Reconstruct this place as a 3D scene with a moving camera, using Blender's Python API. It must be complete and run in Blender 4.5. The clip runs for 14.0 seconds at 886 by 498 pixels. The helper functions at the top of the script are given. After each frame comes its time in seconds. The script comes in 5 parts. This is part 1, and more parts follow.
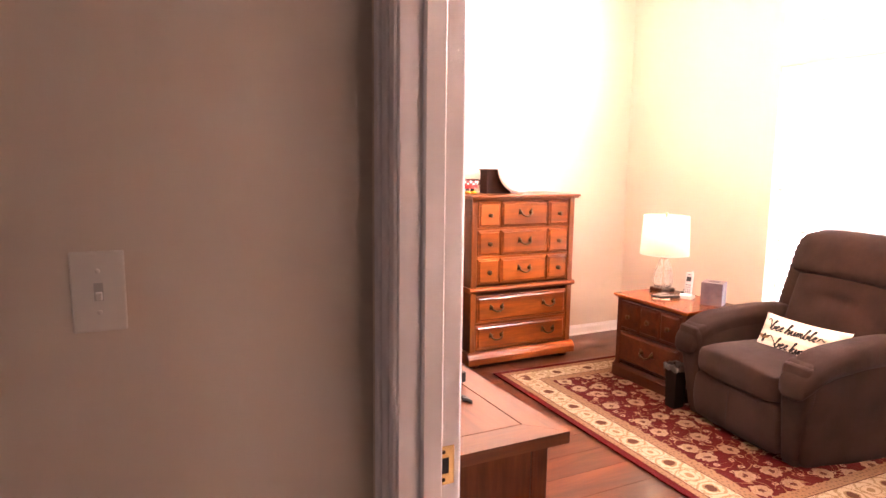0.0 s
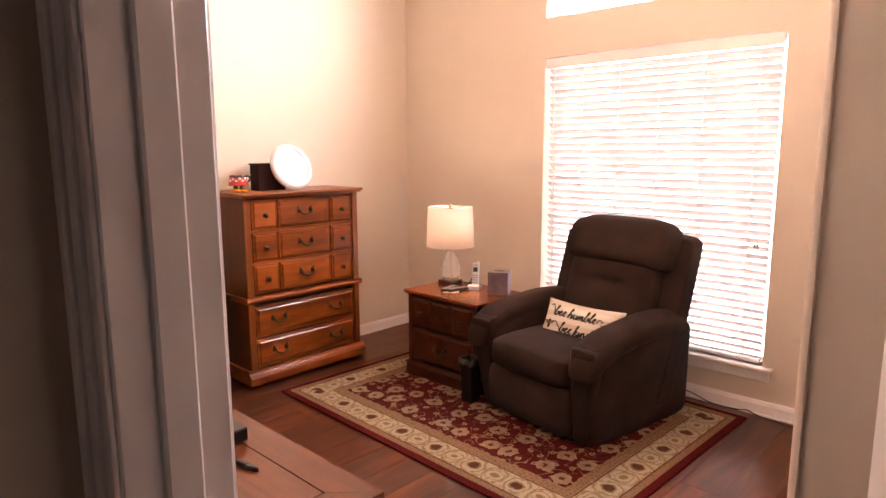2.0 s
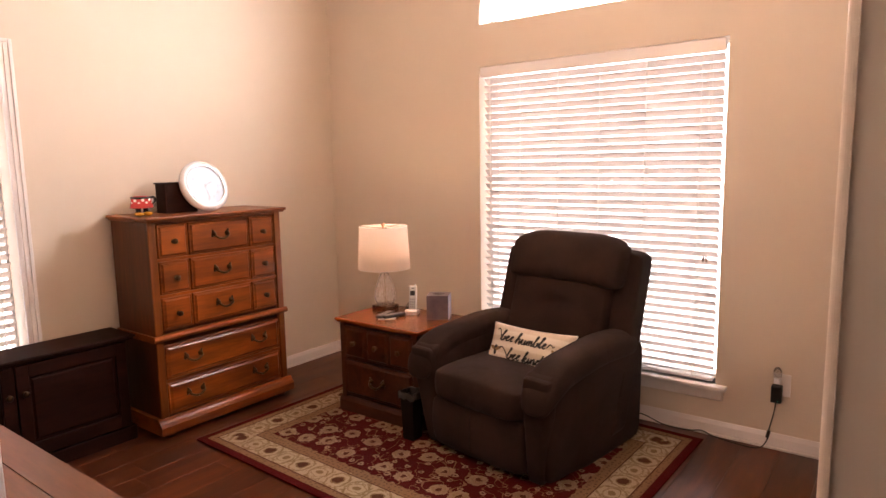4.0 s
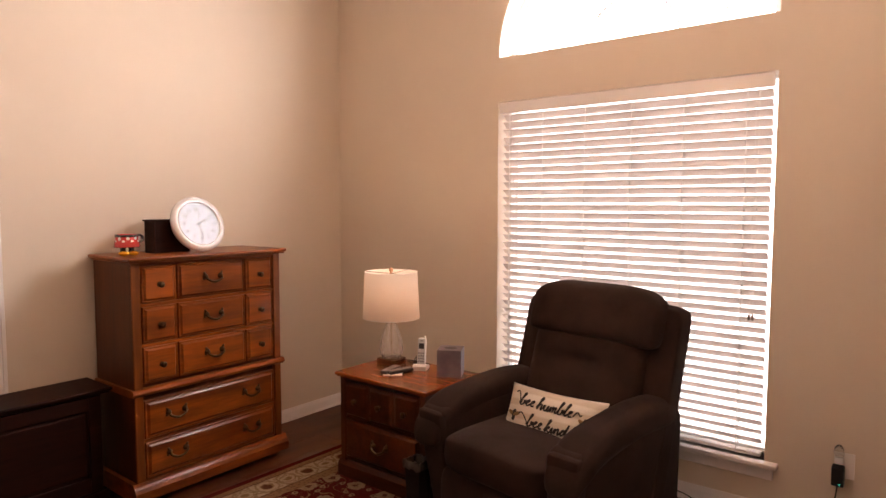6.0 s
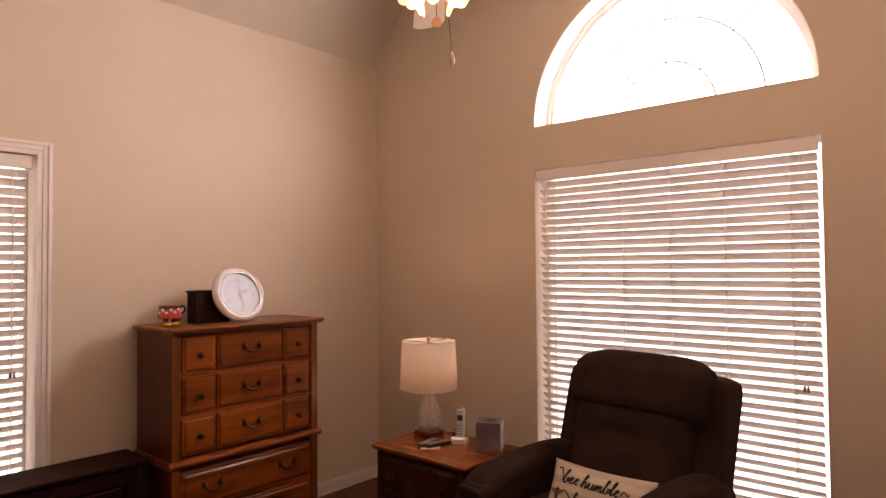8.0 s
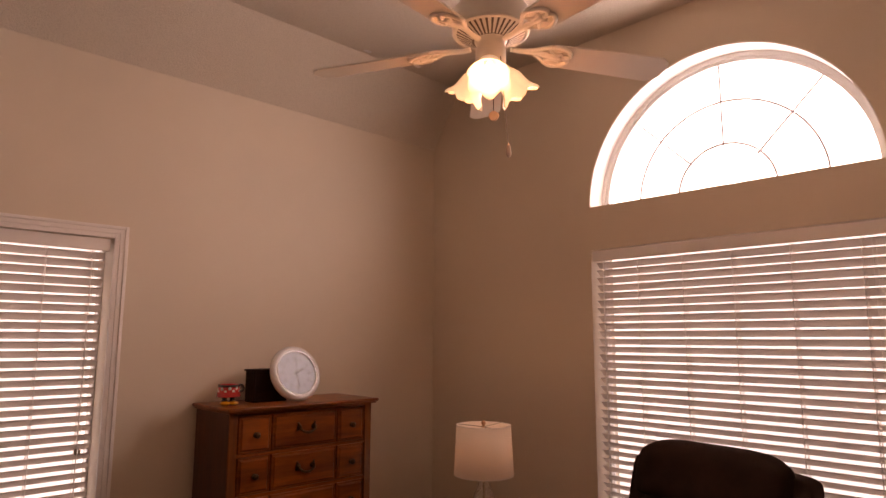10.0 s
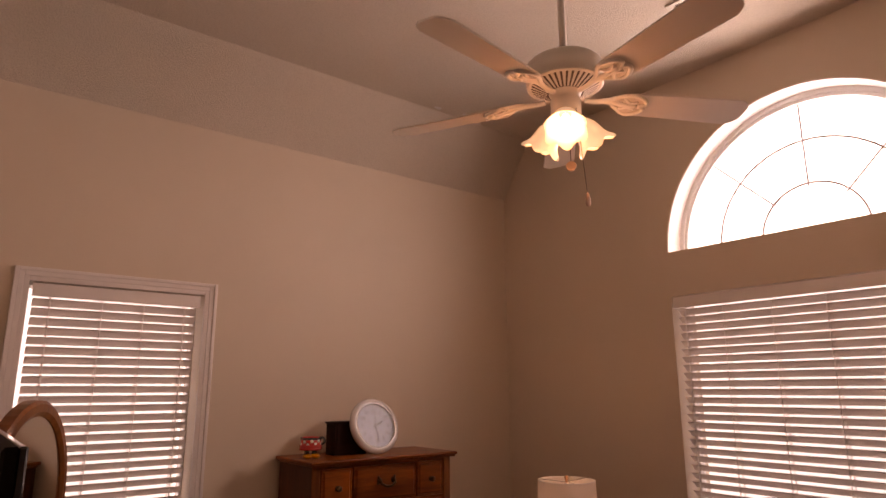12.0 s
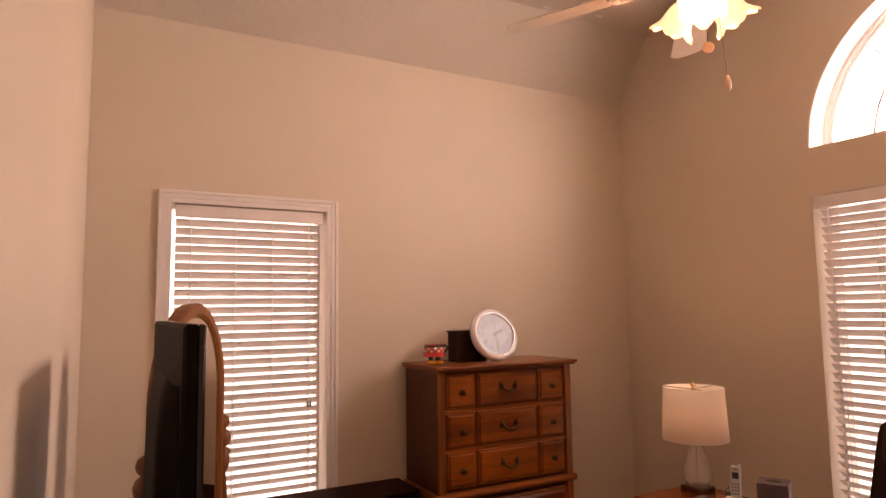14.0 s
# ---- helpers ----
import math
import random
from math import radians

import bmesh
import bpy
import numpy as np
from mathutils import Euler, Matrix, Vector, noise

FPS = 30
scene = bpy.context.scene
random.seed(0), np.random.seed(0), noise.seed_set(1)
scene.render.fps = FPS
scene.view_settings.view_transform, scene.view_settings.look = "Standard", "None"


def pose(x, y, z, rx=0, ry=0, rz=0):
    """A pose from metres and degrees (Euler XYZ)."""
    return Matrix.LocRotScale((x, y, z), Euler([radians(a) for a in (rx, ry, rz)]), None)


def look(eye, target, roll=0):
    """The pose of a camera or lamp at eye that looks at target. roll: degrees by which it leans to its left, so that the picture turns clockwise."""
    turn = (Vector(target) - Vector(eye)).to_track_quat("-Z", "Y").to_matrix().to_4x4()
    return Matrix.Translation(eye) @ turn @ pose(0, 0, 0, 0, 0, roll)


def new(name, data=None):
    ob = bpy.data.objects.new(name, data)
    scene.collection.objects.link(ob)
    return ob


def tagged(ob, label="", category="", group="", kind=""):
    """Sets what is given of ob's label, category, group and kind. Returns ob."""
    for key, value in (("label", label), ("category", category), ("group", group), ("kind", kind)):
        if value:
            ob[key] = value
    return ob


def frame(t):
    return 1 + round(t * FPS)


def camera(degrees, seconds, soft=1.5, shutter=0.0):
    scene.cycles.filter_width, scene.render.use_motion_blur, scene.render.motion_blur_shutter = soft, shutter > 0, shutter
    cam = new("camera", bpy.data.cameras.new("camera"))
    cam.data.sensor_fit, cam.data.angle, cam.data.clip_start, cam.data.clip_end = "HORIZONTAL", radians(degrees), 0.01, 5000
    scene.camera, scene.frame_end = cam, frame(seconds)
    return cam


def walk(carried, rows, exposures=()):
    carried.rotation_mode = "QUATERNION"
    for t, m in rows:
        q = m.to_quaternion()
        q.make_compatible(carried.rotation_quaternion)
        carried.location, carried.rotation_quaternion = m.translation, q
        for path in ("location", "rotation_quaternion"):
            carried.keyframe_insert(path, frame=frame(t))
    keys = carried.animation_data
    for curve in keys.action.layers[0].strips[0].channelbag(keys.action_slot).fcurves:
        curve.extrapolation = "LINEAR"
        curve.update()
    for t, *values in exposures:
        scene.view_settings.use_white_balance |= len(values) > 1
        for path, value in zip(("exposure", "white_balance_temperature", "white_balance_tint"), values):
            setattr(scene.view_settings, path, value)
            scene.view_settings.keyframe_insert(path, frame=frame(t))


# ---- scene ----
cam = camera(70.2, 14.0)
PATH = [
    (0, (4.186, -3.865, 1.465), (2.415, -2.978, 1.187), 0.7),
    (0.5, (4.1, -3.87, 1.489), (2.455, -2.76, 1.237), -0.6),
    (1, (4.024, -3.837, 1.486), (2.523, -2.547, 1.2), -0.7),
    (1.5, (3.992, -3.739, 1.493), (2.538, -2.399, 1.189), 0.1),
    (2, (3.897, -3.69, 1.496), (2.541, -2.253, 1.182), -0.2),
    (2.5, (3.818, -3.651, 1.499), (2.557, -2.124, 1.219), -0.7),
    (3, (3.762, -3.621, 1.495), (2.576, -2.035, 1.218), -0.8),
    (5.5, (3.493, -3.257, 1.478), (2.298, -1.671, 1.239), -1.1),
    (6, (3.441, -3.224, 1.488), (2.223, -1.644, 1.348), 0.1),
    (6.5, (3.429, -3.205, 1.489), (2.192, -1.634, 1.43), 0.0),
    (7, (3.441, -3.206, 1.504), (2.199, -1.639, 1.506), 0.2),
    (7.5, (3.444, -3.206, 1.509), (2.16, -1.672, 1.536), -0.7),
    (8, (3.439, -3.204, 1.521), (2.123, -1.699, 1.579), -0.5),
    (8.5, (3.448, -3.199, 1.523), (2.056, -1.767, 1.632), -1.3),
    (8.7, (3.448, -3.196, 1.53), (2.027, -1.795, 1.656), -1.1),
    (11, (3.423, -3.248, 1.589), (1.996, -1.9, 1.972), 0.9),
    (11.5, (3.418, -3.261, 1.59), (1.951, -1.97, 2.013), 0.5),
    (12, (3.421, -3.266, 1.58), (1.88, -2.067, 2.015), -0.2),
    (12.5, (3.417, -3.279, 1.574), (1.815, -2.152, 1.98), -0.5),
    (13, (3.402, -3.29, 1.556), (1.728, -2.254, 1.91), -1.1),
    (13.5, (3.382, -3.293, 1.544), (1.67, -2.303, 1.843), -1.0),
    (14, (3.355, -3.294, 1.525), (1.602, -2.351, 1.718), -0.8),
]
walk(cam, [(t, look(eye, target, roll)) for t, eye, target, roll in PATH],
     [(0.0, 2.5, 6100, 25), (0.6, 2.25, 6100, 24), (1.1, 1.82, 6200, 23), (1.6, 1.4, 6300, 22), (2.2, 0.98, 6250, 20), (3.0, 0.72, 6300, 19), (5.5, 0.35, 6450, 17), (7.5, -0.35, 6900, 22), (8.7, -0.6, 7250, 25), (11.0, -1.6, 8100, 39), (12.5, -1.28, 8100, 38), (14.0, -0.55, 8000, 33)])

# ---- world and large lights ----
world = bpy.data.worlds.new("sky")
scene.world = world
world.use_nodes = True
wn = world.node_tree
sky = wn.nodes.new("ShaderNodeTexSky")
sky.sky_type = "NISHITA"
sky.sun_disc = False
sky.sun_elevation, sky.sun_rotation = radians(50), radians(140)
wn.nodes["Background"].inputs[1].default_value = 0.12
wn.links.new(sky.outputs[0], wn.nodes["Background"].inputs[0])

sun_data = bpy.data.lights.new("sun", "SUN")
sun_data.energy, sun_data.angle, sun_data.color = 2.5, radians(0.6), (1.0, 0.94, 0.86)
sun = new("sun", sun_data)
sun.matrix_world = look((12, -14, 16), (2, -2, 0))


def area_lamp(name, m, w, h, watts, colour):
    d = bpy.data.lights.new(name, "AREA")
    d.shape, d.size, d.size_y, d.energy, d.color = "RECTANGLE", w, h, watts, colour
    o = new(name, d)
    o.matrix_world = m
    return o


# daylight standing in the opening of the arched window
area_lamp("daylight_arch", pose(2.122, 0.215, 2.72, -90, 0, 0), 1.5, 0.74, 112, (1.0, 0.95, 0.90))
# unseen fill lamp, added to brighten the hall; no window stands here
area_lamp("hall_fill", pose(5.5, -7.9, 1.5, 90, 0, 0), 1.8, 1.6, 1.95, (1.0, 0.82, 0.75))



def bulb(name, place, watts, radius, colour):
    d = bpy.data.lights.new(name, "POINT")
    d.energy, d.shadow_soft_size, d.color = watts, radius, colour
    o = new(name, d)
    o.location = place
    return o


# ---- helpers of this scene ----
rnd = random.Random(7)


def link_mat(ob, mat):
    ob.data.materials.append(mat)


def part(name, bm, mat, parent=None, label="", smooth=False, m=None):
    me = bpy.data.meshes.new(name)
    bmesh.ops.recalc_face_normals(bm, faces=bm.faces)
    bm.to_mesh(me)
    bm.free()
    if smooth:
        for f in me.polygons:
            f.use_smooth = True
    ob = new(name, me)
    me.materials.append(mat)
    if m is not None:
        ob.matrix_basis = m
    if parent is not None:
        ob.parent = parent
    if label:
        ob["label"] = label
    return ob


def thing(name, m, label, category, group=""):
    e = new(name)
    e.empty_display_size = 0.1
    e.matrix_basis = m
    return tagged(e, label, category, group)


def share(ob, name, m, parent):
    o = new(name, ob.data)
    o.matrix_basis = m
    o.parent = parent
    return o


def add_box(bm, x0, x1, y0, y1, z0, z1, r=0.0, seg=1, m=None):
    v = [bm.verts.new(p) for p in ((x0, y0, z0), (x1, y0, z0), (x1, y1, z0), (x0, y1, z0),
                                   (x0, y0, z1), (x1, y0, z1), (x1, y1, z1), (x0, y1, z1))]
    fs = [bm.faces.new([v[i] for i in q]) for q in
          ((3, 2, 1, 0), (4, 5, 6, 7), (0, 1, 5, 4), (1, 2, 6, 5), (2, 3, 7, 6), (3, 0, 4, 7))]
    if r > 0:
        es = list({e for f in fs for e in f.edges})
        g = bmesh.ops.bevel(bm, geom=es, offset=r, segments=seg, affect="EDGES", profile=0.5)
        v = list({w for f in g["faces"] for w in f.verts} | {w for w in v if w.is_valid})
    if m is not None:
        for w in v:
            w.co = m @ w.co
    return v


def box(x0, x1, y0, y1, z0, z1, r=0.0, seg=1):
    bm = bmesh.new()
    add_box(bm, x0, x1, y0, y1, z0, z1, r, seg)
    return bm


def lathe(profile, n=24, bm=None, m=None):
    bm = bm or bmesh.new()
    rings = []
    for r, z in profile:
        if r < 1e-5:
            rings.append([bm.verts.new((0, 0, z))])
        else:
            rings.append([bm.verts.new((r * math.cos(2 * math.pi * k / n), r * math.sin(2 * math.pi * k / n), z)) for k in range(n)])
    for a, b in zip(rings, rings[1:]):
        for k in range(n):
            j = (k + 1) % n
            if len(a) == 1 and len(b) == 1:
                continue
            if len(a) == 1:
                bm.faces.new((a[0], b[k], b[j]))
            elif len(b) == 1:
                bm.faces.new((a[k], a[j], b[0]))
            else:
                bm.faces.new((a[k], a[j], b[j], b[k]))
    if m is not None:
        for ring in rings:
            for w in ring:
                w.co = m @ w.co
    return bm


def tube(points, r, n=8, bm=None, close=False):
    """A round rod along points; r is a number or a list."""
    bm = bm or bmesh.new()
    pts = [Vector(p) for p in points]
    rs = r if isinstance(r, (list, tuple)) else [r] * len(pts)
    rings = []
    up = Vector((0.123, 0.317, 0.941)).normalized()
    for i, p in enumerate(pts):
        if close:
            d = pts[(i + 1) % len(pts)] - pts[i - 1]
        else:
            d = pts[min(i + 1, len(pts) - 1)] - pts[max(i - 1, 0)]
        d.normalize()
        u = up - d * up.dot(d)
        if u.length < 0.05:
            u = Vector((1, 0, 0)) - d * d.x
        u.normalize()
        up = u
        w = d.cross(u)
        rings.append([bm.verts.new(p + (u * math.cos(2 * math.pi * k / n) + w * math.sin(2 * math.pi * k / n)) * rs[i]) for k in range(n)])
    pairs = list(zip(rings, rings[1:])) + ([(rings[-1], rings[0])] if close else [])
    for a, b in pairs:
        for k in range(n):
            j = (k + 1) % n
            bm.faces.new((a[k], a[j], b[j], b[k]))
    if not close:
        bm.faces.new(list(reversed(rings[0])))
        bm.faces.new(rings[-1])
    return bm


def spline(pts, n=8):
    """Smooth line through points (Catmull-Rom)."""
    p = [Vector(q) for q in pts]
    p = [p[0] * 2 - p[1]] + p + [p[-1] * 2 - p[-2]]
    out = []
    for i in range(1, len(p) - 2):
        for k in range(n):
            t = k / n
            a, b, c, d = p[i - 1], p[i], p[i + 1], p[i + 2]
            out.append(0.5 * ((2 * b) + (c - a) * t + (2 * a - 5 * b + 4 * c - d) * t * t + (3 * b - a - 3 * c + d) * t ** 3))
    out.append(p[-2])
    return out


def prism(loop, axis, a, b, bm=None):
    """A 2D outline pushed along an axis from a to b."""
    bm = bm or bmesh.new()

    def put(u, v, w):
        return {"x": (w, u, v), "y": (u, w, v), "z": (u, v, w)}[axis]
    lo = [bm.verts.new(put(u, v, a)) for u, v in loop]
    hi = [bm.verts.new(put(u, v, b)) for u, v in loop]
    n = len(loop)
    bm.faces.new(lo)
    bm.faces.new(list(reversed(hi)))
    for k in range(n):
        j = (k + 1) % n
        bm.faces.new((lo[j], lo[k], hi[k], hi[j]))
    return bm


def raised(w, h, d, edge=0.018, lift=0.006):
    """A drawer front or panel with a bevelled, raised field; faces +x, centred in y and z."""
    bm = bmesh.new()
    rows = [(0.0, w / 2, h / 2), (d - 0.003, w / 2, h / 2), (d, w / 2 - 0.003, h / 2 - 0.003), (d, w / 2 - edge * 0.45, h / 2 - edge * 0.45),
            (d - lift * 0.55, w / 2 - edge * 0.5, h / 2 - edge * 0.5), (d + lift, w / 2 - edge, h / 2 - edge)]
    rings = [[bm.verts.new((x, sy * a, sz * b)) for sy, sz in ((-1, -1), (1, -1), (1, 1), (-1, 1))] for x, a, b in rows]
    for p, q in zip(rings, rings[1:]):
        for k in range(4):
            j = (k + 1) % 4
            bm.faces.new((p[k], p[j], q[j], q[k]))
    bm.faces.new(rings[-1])
    bm.faces.new(list(reversed(rings[0])))
    return bm


# ---- materials ----
def mat_new(name):
    m = bpy.data.materials.new(name)
    m.use_nodes = True
    nt = m.node_tree
    return m, nt, nt.nodes["Principled BSDF"]


def node(nt, kind, **kw):
    n = nt.nodes.new(kind)
    for k, v in kw.items():
        n.inputs[k.replace("_", " ")].default_value = v
    return n


def coords(nt, scale=(1, 1, 1), rot=(0, 0, 0), obj=True):
    tc = nt.nodes.new("ShaderNodeTexCoord")
    mp = nt.nodes.new("ShaderNodeMapping")
    mp.inputs["Scale"].default_value = scale
    mp.inputs["Rotation"].default_value = rot
    nt.links.new(tc.outputs["Object" if obj else "Generated"], mp.inputs["Vector"])
    return mp.outputs[0]


def ramp(nt, fac, stops):
    r = nt.nodes.new("ShaderNodeValToRGB")
    els = r.color_ramp.elements
    while len(els) < len(stops):
        els.new(0.5)
    for e, (p, c) in zip(els, stops):
        e.position, e.color = p, (*c, 1)
    nt.links.new(fac, r.inputs[0])
    return r.outputs[0]


def bump(nt, bsdf, height, strength, dist):
    b = node(nt, "ShaderNodeBump", Strength=strength, Distance=dist)
    nt.links.new(height, b.inputs["Height"])
    nt.links.new(b.outputs[0], bsdf.inputs["Normal"])


def mix(nt, fac, a, b, mode="MIX"):
    n = nt.nodes.new("ShaderNodeMix")
    n.data_type, n.blend_type = "RGBA", mode
    for sock, val in ((n.inputs[0], fac), (n.inputs[6], a), (n.inputs[7], b)):
        if hasattr(val, "is_linked"):
            nt.links.new(val, sock)
        elif isinstance(val, (int, float)):
            sock.default_value = val
        else:
            sock.default_value = (*val, 1)
    return n.outputs[2]


def plain(name, col, rough=0.5, metal=0.0, var=0.08, scale=6.0, bump_s=0.0, bump_scale=200.0, coat=0.0):
    m, nt, b = mat_new(name)
    v = coords(nt)
    n1 = node(nt, "ShaderNodeTexNoise", Scale=scale, Detail=6.0)
    nt.links.new(v, n1.inputs["Vector"])
    lo = tuple(c * (1 - var) for c in col)
    hi = tuple(min(1, c * (1 + var)) for c in col)
    nt.links.new(ramp(nt, n1.outputs[0], [(0.3, lo), (0.7, hi)]), b.inputs["Base Color"])
    b.inputs["Roughness"].default_value = rough
    b.inputs["Metallic"].default_value = metal
    b.inputs["Coat Weight"].default_value = coat
    n2 = node(nt, "ShaderNodeTexNoise", Scale=bump_scale, Detail=3.0)
    nt.links.new(v, n2.inputs["Vector"])
    if bump_s:
        bump(nt, b, n2.outputs[0], bump_s, 0.002)
    return m


def wood(name, dark, light, axis="x", rough=0.35, knots=True, coat=0.15, fine=1.0, spec=0.4):
    """Stained timber, grain along an axis."""
    m, nt, b = mat_new(name)
    long_ = {"x": (0.9, 9, 9), "y": (9, 0.9, 9), "z": (9, 9, 0.9)}[axis]
    v = coords(nt, tuple(s * fine for s in long_))
    info = nt.nodes.new("ShaderNodeObjectInfo")
    add = nt.nodes.new("ShaderNodeVectorMath")
    mul = nt.nodes.new("ShaderNodeVectorMath")
    mul.operation = "SCALE"
    mul.inputs[0].default_value = (13, 7, 5)
    nt.links.new(info.outputs["Random"], mul.inputs["Scale"])
    nt.links.new(v, add.inputs[0])
    nt.links.new(mul.outputs[0], add.inputs[1])
    n1 = node(nt, "ShaderNodeTexNoise", Scale=1.0, Detail=8.0, Roughness=0.62, Distortion=0.6)
    nt.links.new(add.outputs[0], n1.inputs["Vector"])
    n2 = node(nt, "ShaderNodeTexNoise", Scale=6.0, Detail=4.0, Roughness=0.7)
    nt.links.new(add.outputs[0], n2.inputs["Vector"])
    mid = tuple((a + c) / 2 for a, c in zip(dark, light))
    c1 = ramp(nt, n1.outputs[0], [(0.3, dark), (0.5, mid), (0.68, light)])
    c2 = ramp(nt, n2.outputs[0], [(0.35, (0.58, 0.50, 0.44)), (0.6, (1, 1, 1))])
    c = mix(nt, 0.7, c1, c2, "MULTIPLY")
    if knots:
        vo = node(nt, "ShaderNodeTexVoronoi", Scale=0.55)
        nt.links.new(add.outputs[0], vo.inputs["Vector"])
        kn = ramp(nt, vo.outputs["Distance"], [(0.05, (0.25, 0.16, 0.1)), (0.16, (1, 1, 1))])
        c = mix(nt, 0.8, c, kn, "MULTIPLY")
    nt.links.new(c, b.inputs["Base Color"])
    b.inputs["Roughness"].default_value = rough
    b.inputs["Specular IOR Level"].default_value = spec
    b.inputs["Coat Weight"].default_value = coat
    b.inputs["Coat Roughness"].default_value = 0.2
    bump(nt, b, n2.outputs[0], 0.12, 0.002)
    return m


def emit(name, col, strength):
    m, nt, b = mat_new(name)
    b.inputs["Base Color"].default_value = (*col, 1)
    b.inputs["Emission Color"].default_value = (*col, 1)
    b.inputs["Emission Strength"].default_value = strength
    return m


WALL = plain("wall_paint", (0.66, 0.555, 0.445), 0.62, var=0.025, scale=1.5, bump_s=0.08, bump_scale=260)
TRIM = plain("trim_paint", (0.79, 0.735, 0.71), 0.32, var=0.03, scale=3, bump_s=0.03, bump_scale=60)
SLAT = plain("blind_slat", (0.80, 0.78, 0.76), 0.42, var=0.03, scale=3)


def let_through(mat, share_, colour):
    """Thin white material that lets some light pass."""
    t_ = mat.node_tree
    tr = node(t_, "ShaderNodeBsdfTranslucent", Color=(*colour, 1))
    mx_ = node(t_, "ShaderNodeMixShader", Fac=share_)
    t_.links.new(t_.nodes["Principled BSDF"].outputs[0], mx_.inputs[1])
    t_.links.new(tr.outputs[0], mx_.inputs[2])
    t_.links.new(mx_.outputs[0], t_.nodes["Material Output"].inputs["Surface"])


let_through(SLAT, 0.44, (0.9, 0.80, 0.74))
CORD = plain("blind_cord", (0.86, 0.84, 0.82), 0.7, var=0.02)
let_through(CORD, 0.55, (0.95, 0.92, 0.90))
VINYL = plain("window_vinyl", (0.82, 0.82, 0.82), 0.35, var=0.02)
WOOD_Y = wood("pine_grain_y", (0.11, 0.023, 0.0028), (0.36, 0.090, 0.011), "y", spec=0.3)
# same pine with shade put into its colour, for the chest sides and carcass
WOOD_Z_SHADED = wood("pine_shaded_z", (0.040, 0.0080, 0.0016), (0.11, 0.026, 0.0052), "z", spec=0.25)
STILE = wood("pine_stile_z", (0.095, 0.022, 0.003), (0.27, 0.075, 0.010), "z")
DESK_X = wood("desk_pine_x", (0.085, 0.020, 0.0055), (0.165, 0.045, 0.012), "x", rough=0.34, coat=0.08)
DESK_Y = wood("desk_pine_y", (0.085, 0.020, 0.0055), (0.165, 0.045, 0.012), "y", rough=0.34, coat=0.08)
DESK_Z = wood("desk_pine_z", (0.055, 0.013, 0.004), (0.13, 0.036, 0.010), "z", rough=0.4, coat=0.05, spec=0.25)
DARKWOOD = wood("dark_walnut", (0.011, 0.0022, 0.0010), (0.026, 0.0056, 0.0022), "y", rough=0.6, knots=False, coat=0.0, spec=0.12)
BRASS = plain("antique_brass", (0.075, 0.046, 0.024), 0.34, metal=1.0, var=0.3, scale=60)
GOLD = plain("polished_brass", (0.80, 0.55, 0.22), 0.18, metal=1.0, var=0.05)
BLACK = plain("black_plastic", (0.015, 0.014, 0.014), 0.35, var=0.1)
GREYP = plain("grey_plastic", (0.010, 0.0065, 0.005), 0.6, var=0.08, bump_s=0.1, bump_scale=400)
GREYP.node_tree.nodes["Principled BSDF"].inputs["Specular IOR Level"].default_value = 0.06
SILVER = plain("silver_plastic", (0.62, 0.62, 0.62), 0.3, metal=0.4, var=0.04)
WHITE = plain("white_plastic", (0.82, 0.82, 0.83), 0.3, var=0.02)
FANWHITE = plain("fan_enamel", (0.74, 0.68, 0.60), 0.35, var=0.03)

m, nt, b = mat_new("ceiling_texture")
v = coords(nt)
n1 = node(nt, "ShaderNodeTexNoise", Scale=125.0, Detail=4.0, Roughness=0.7)
n2 = node(nt, "ShaderNodeTexNoise", Scale=1.2, Detail=3.0)
nt.links.new(v, n1.inputs["Vector"])
nt.links.new(v, n2.inputs["Vector"])
c = mix(nt, 0.35, ramp(nt, n2.outputs[0], [(0.3, (0.68, 0.59, 0.49)), (0.7, (0.73, 0.635, 0.535))]),
        ramp(nt, n1.outputs[0], [(0.35, (0.72, 0.7, 0.68)), (0.55, (1, 1, 1))]), "MULTIPLY")
nt.links.new(c, b.inputs["Base Color"])
b.inputs["Roughness"].default_value = 0.9
bump(nt, b, n1.outputs[0], 0.9, 0.012)
CEIL = m

# ---- the shell of the room and the hall ----
ZC, ZA = 3.41, 3.01        # flat ceiling, top of the side wall
XC = 0.29                  # where the sloped strip meets the flat ceiling
YC0, YC1 = -3.382, -3.492    # the two faces of the door wall
XD, YD = 3.55, -2.19       # the outer corner of the closet
WX0, WX1, WZ0, WZ1 = 1.372, 2.873, 0.285, 2.10
AZ, AR, AX = 2.36, 0.752, 2.1225


def structure(ob, label, category):
    return tagged(ob, label, category, kind="structure")


def sheet(quads, bm=None):
    bm = bm or bmesh.new()
    for q in quads:
        bm.faces.new([bm.verts.new(p) for p in q])
    bmesh.ops.remove_doubles(bm, verts=bm.verts, dist=0.0005)
    return bm


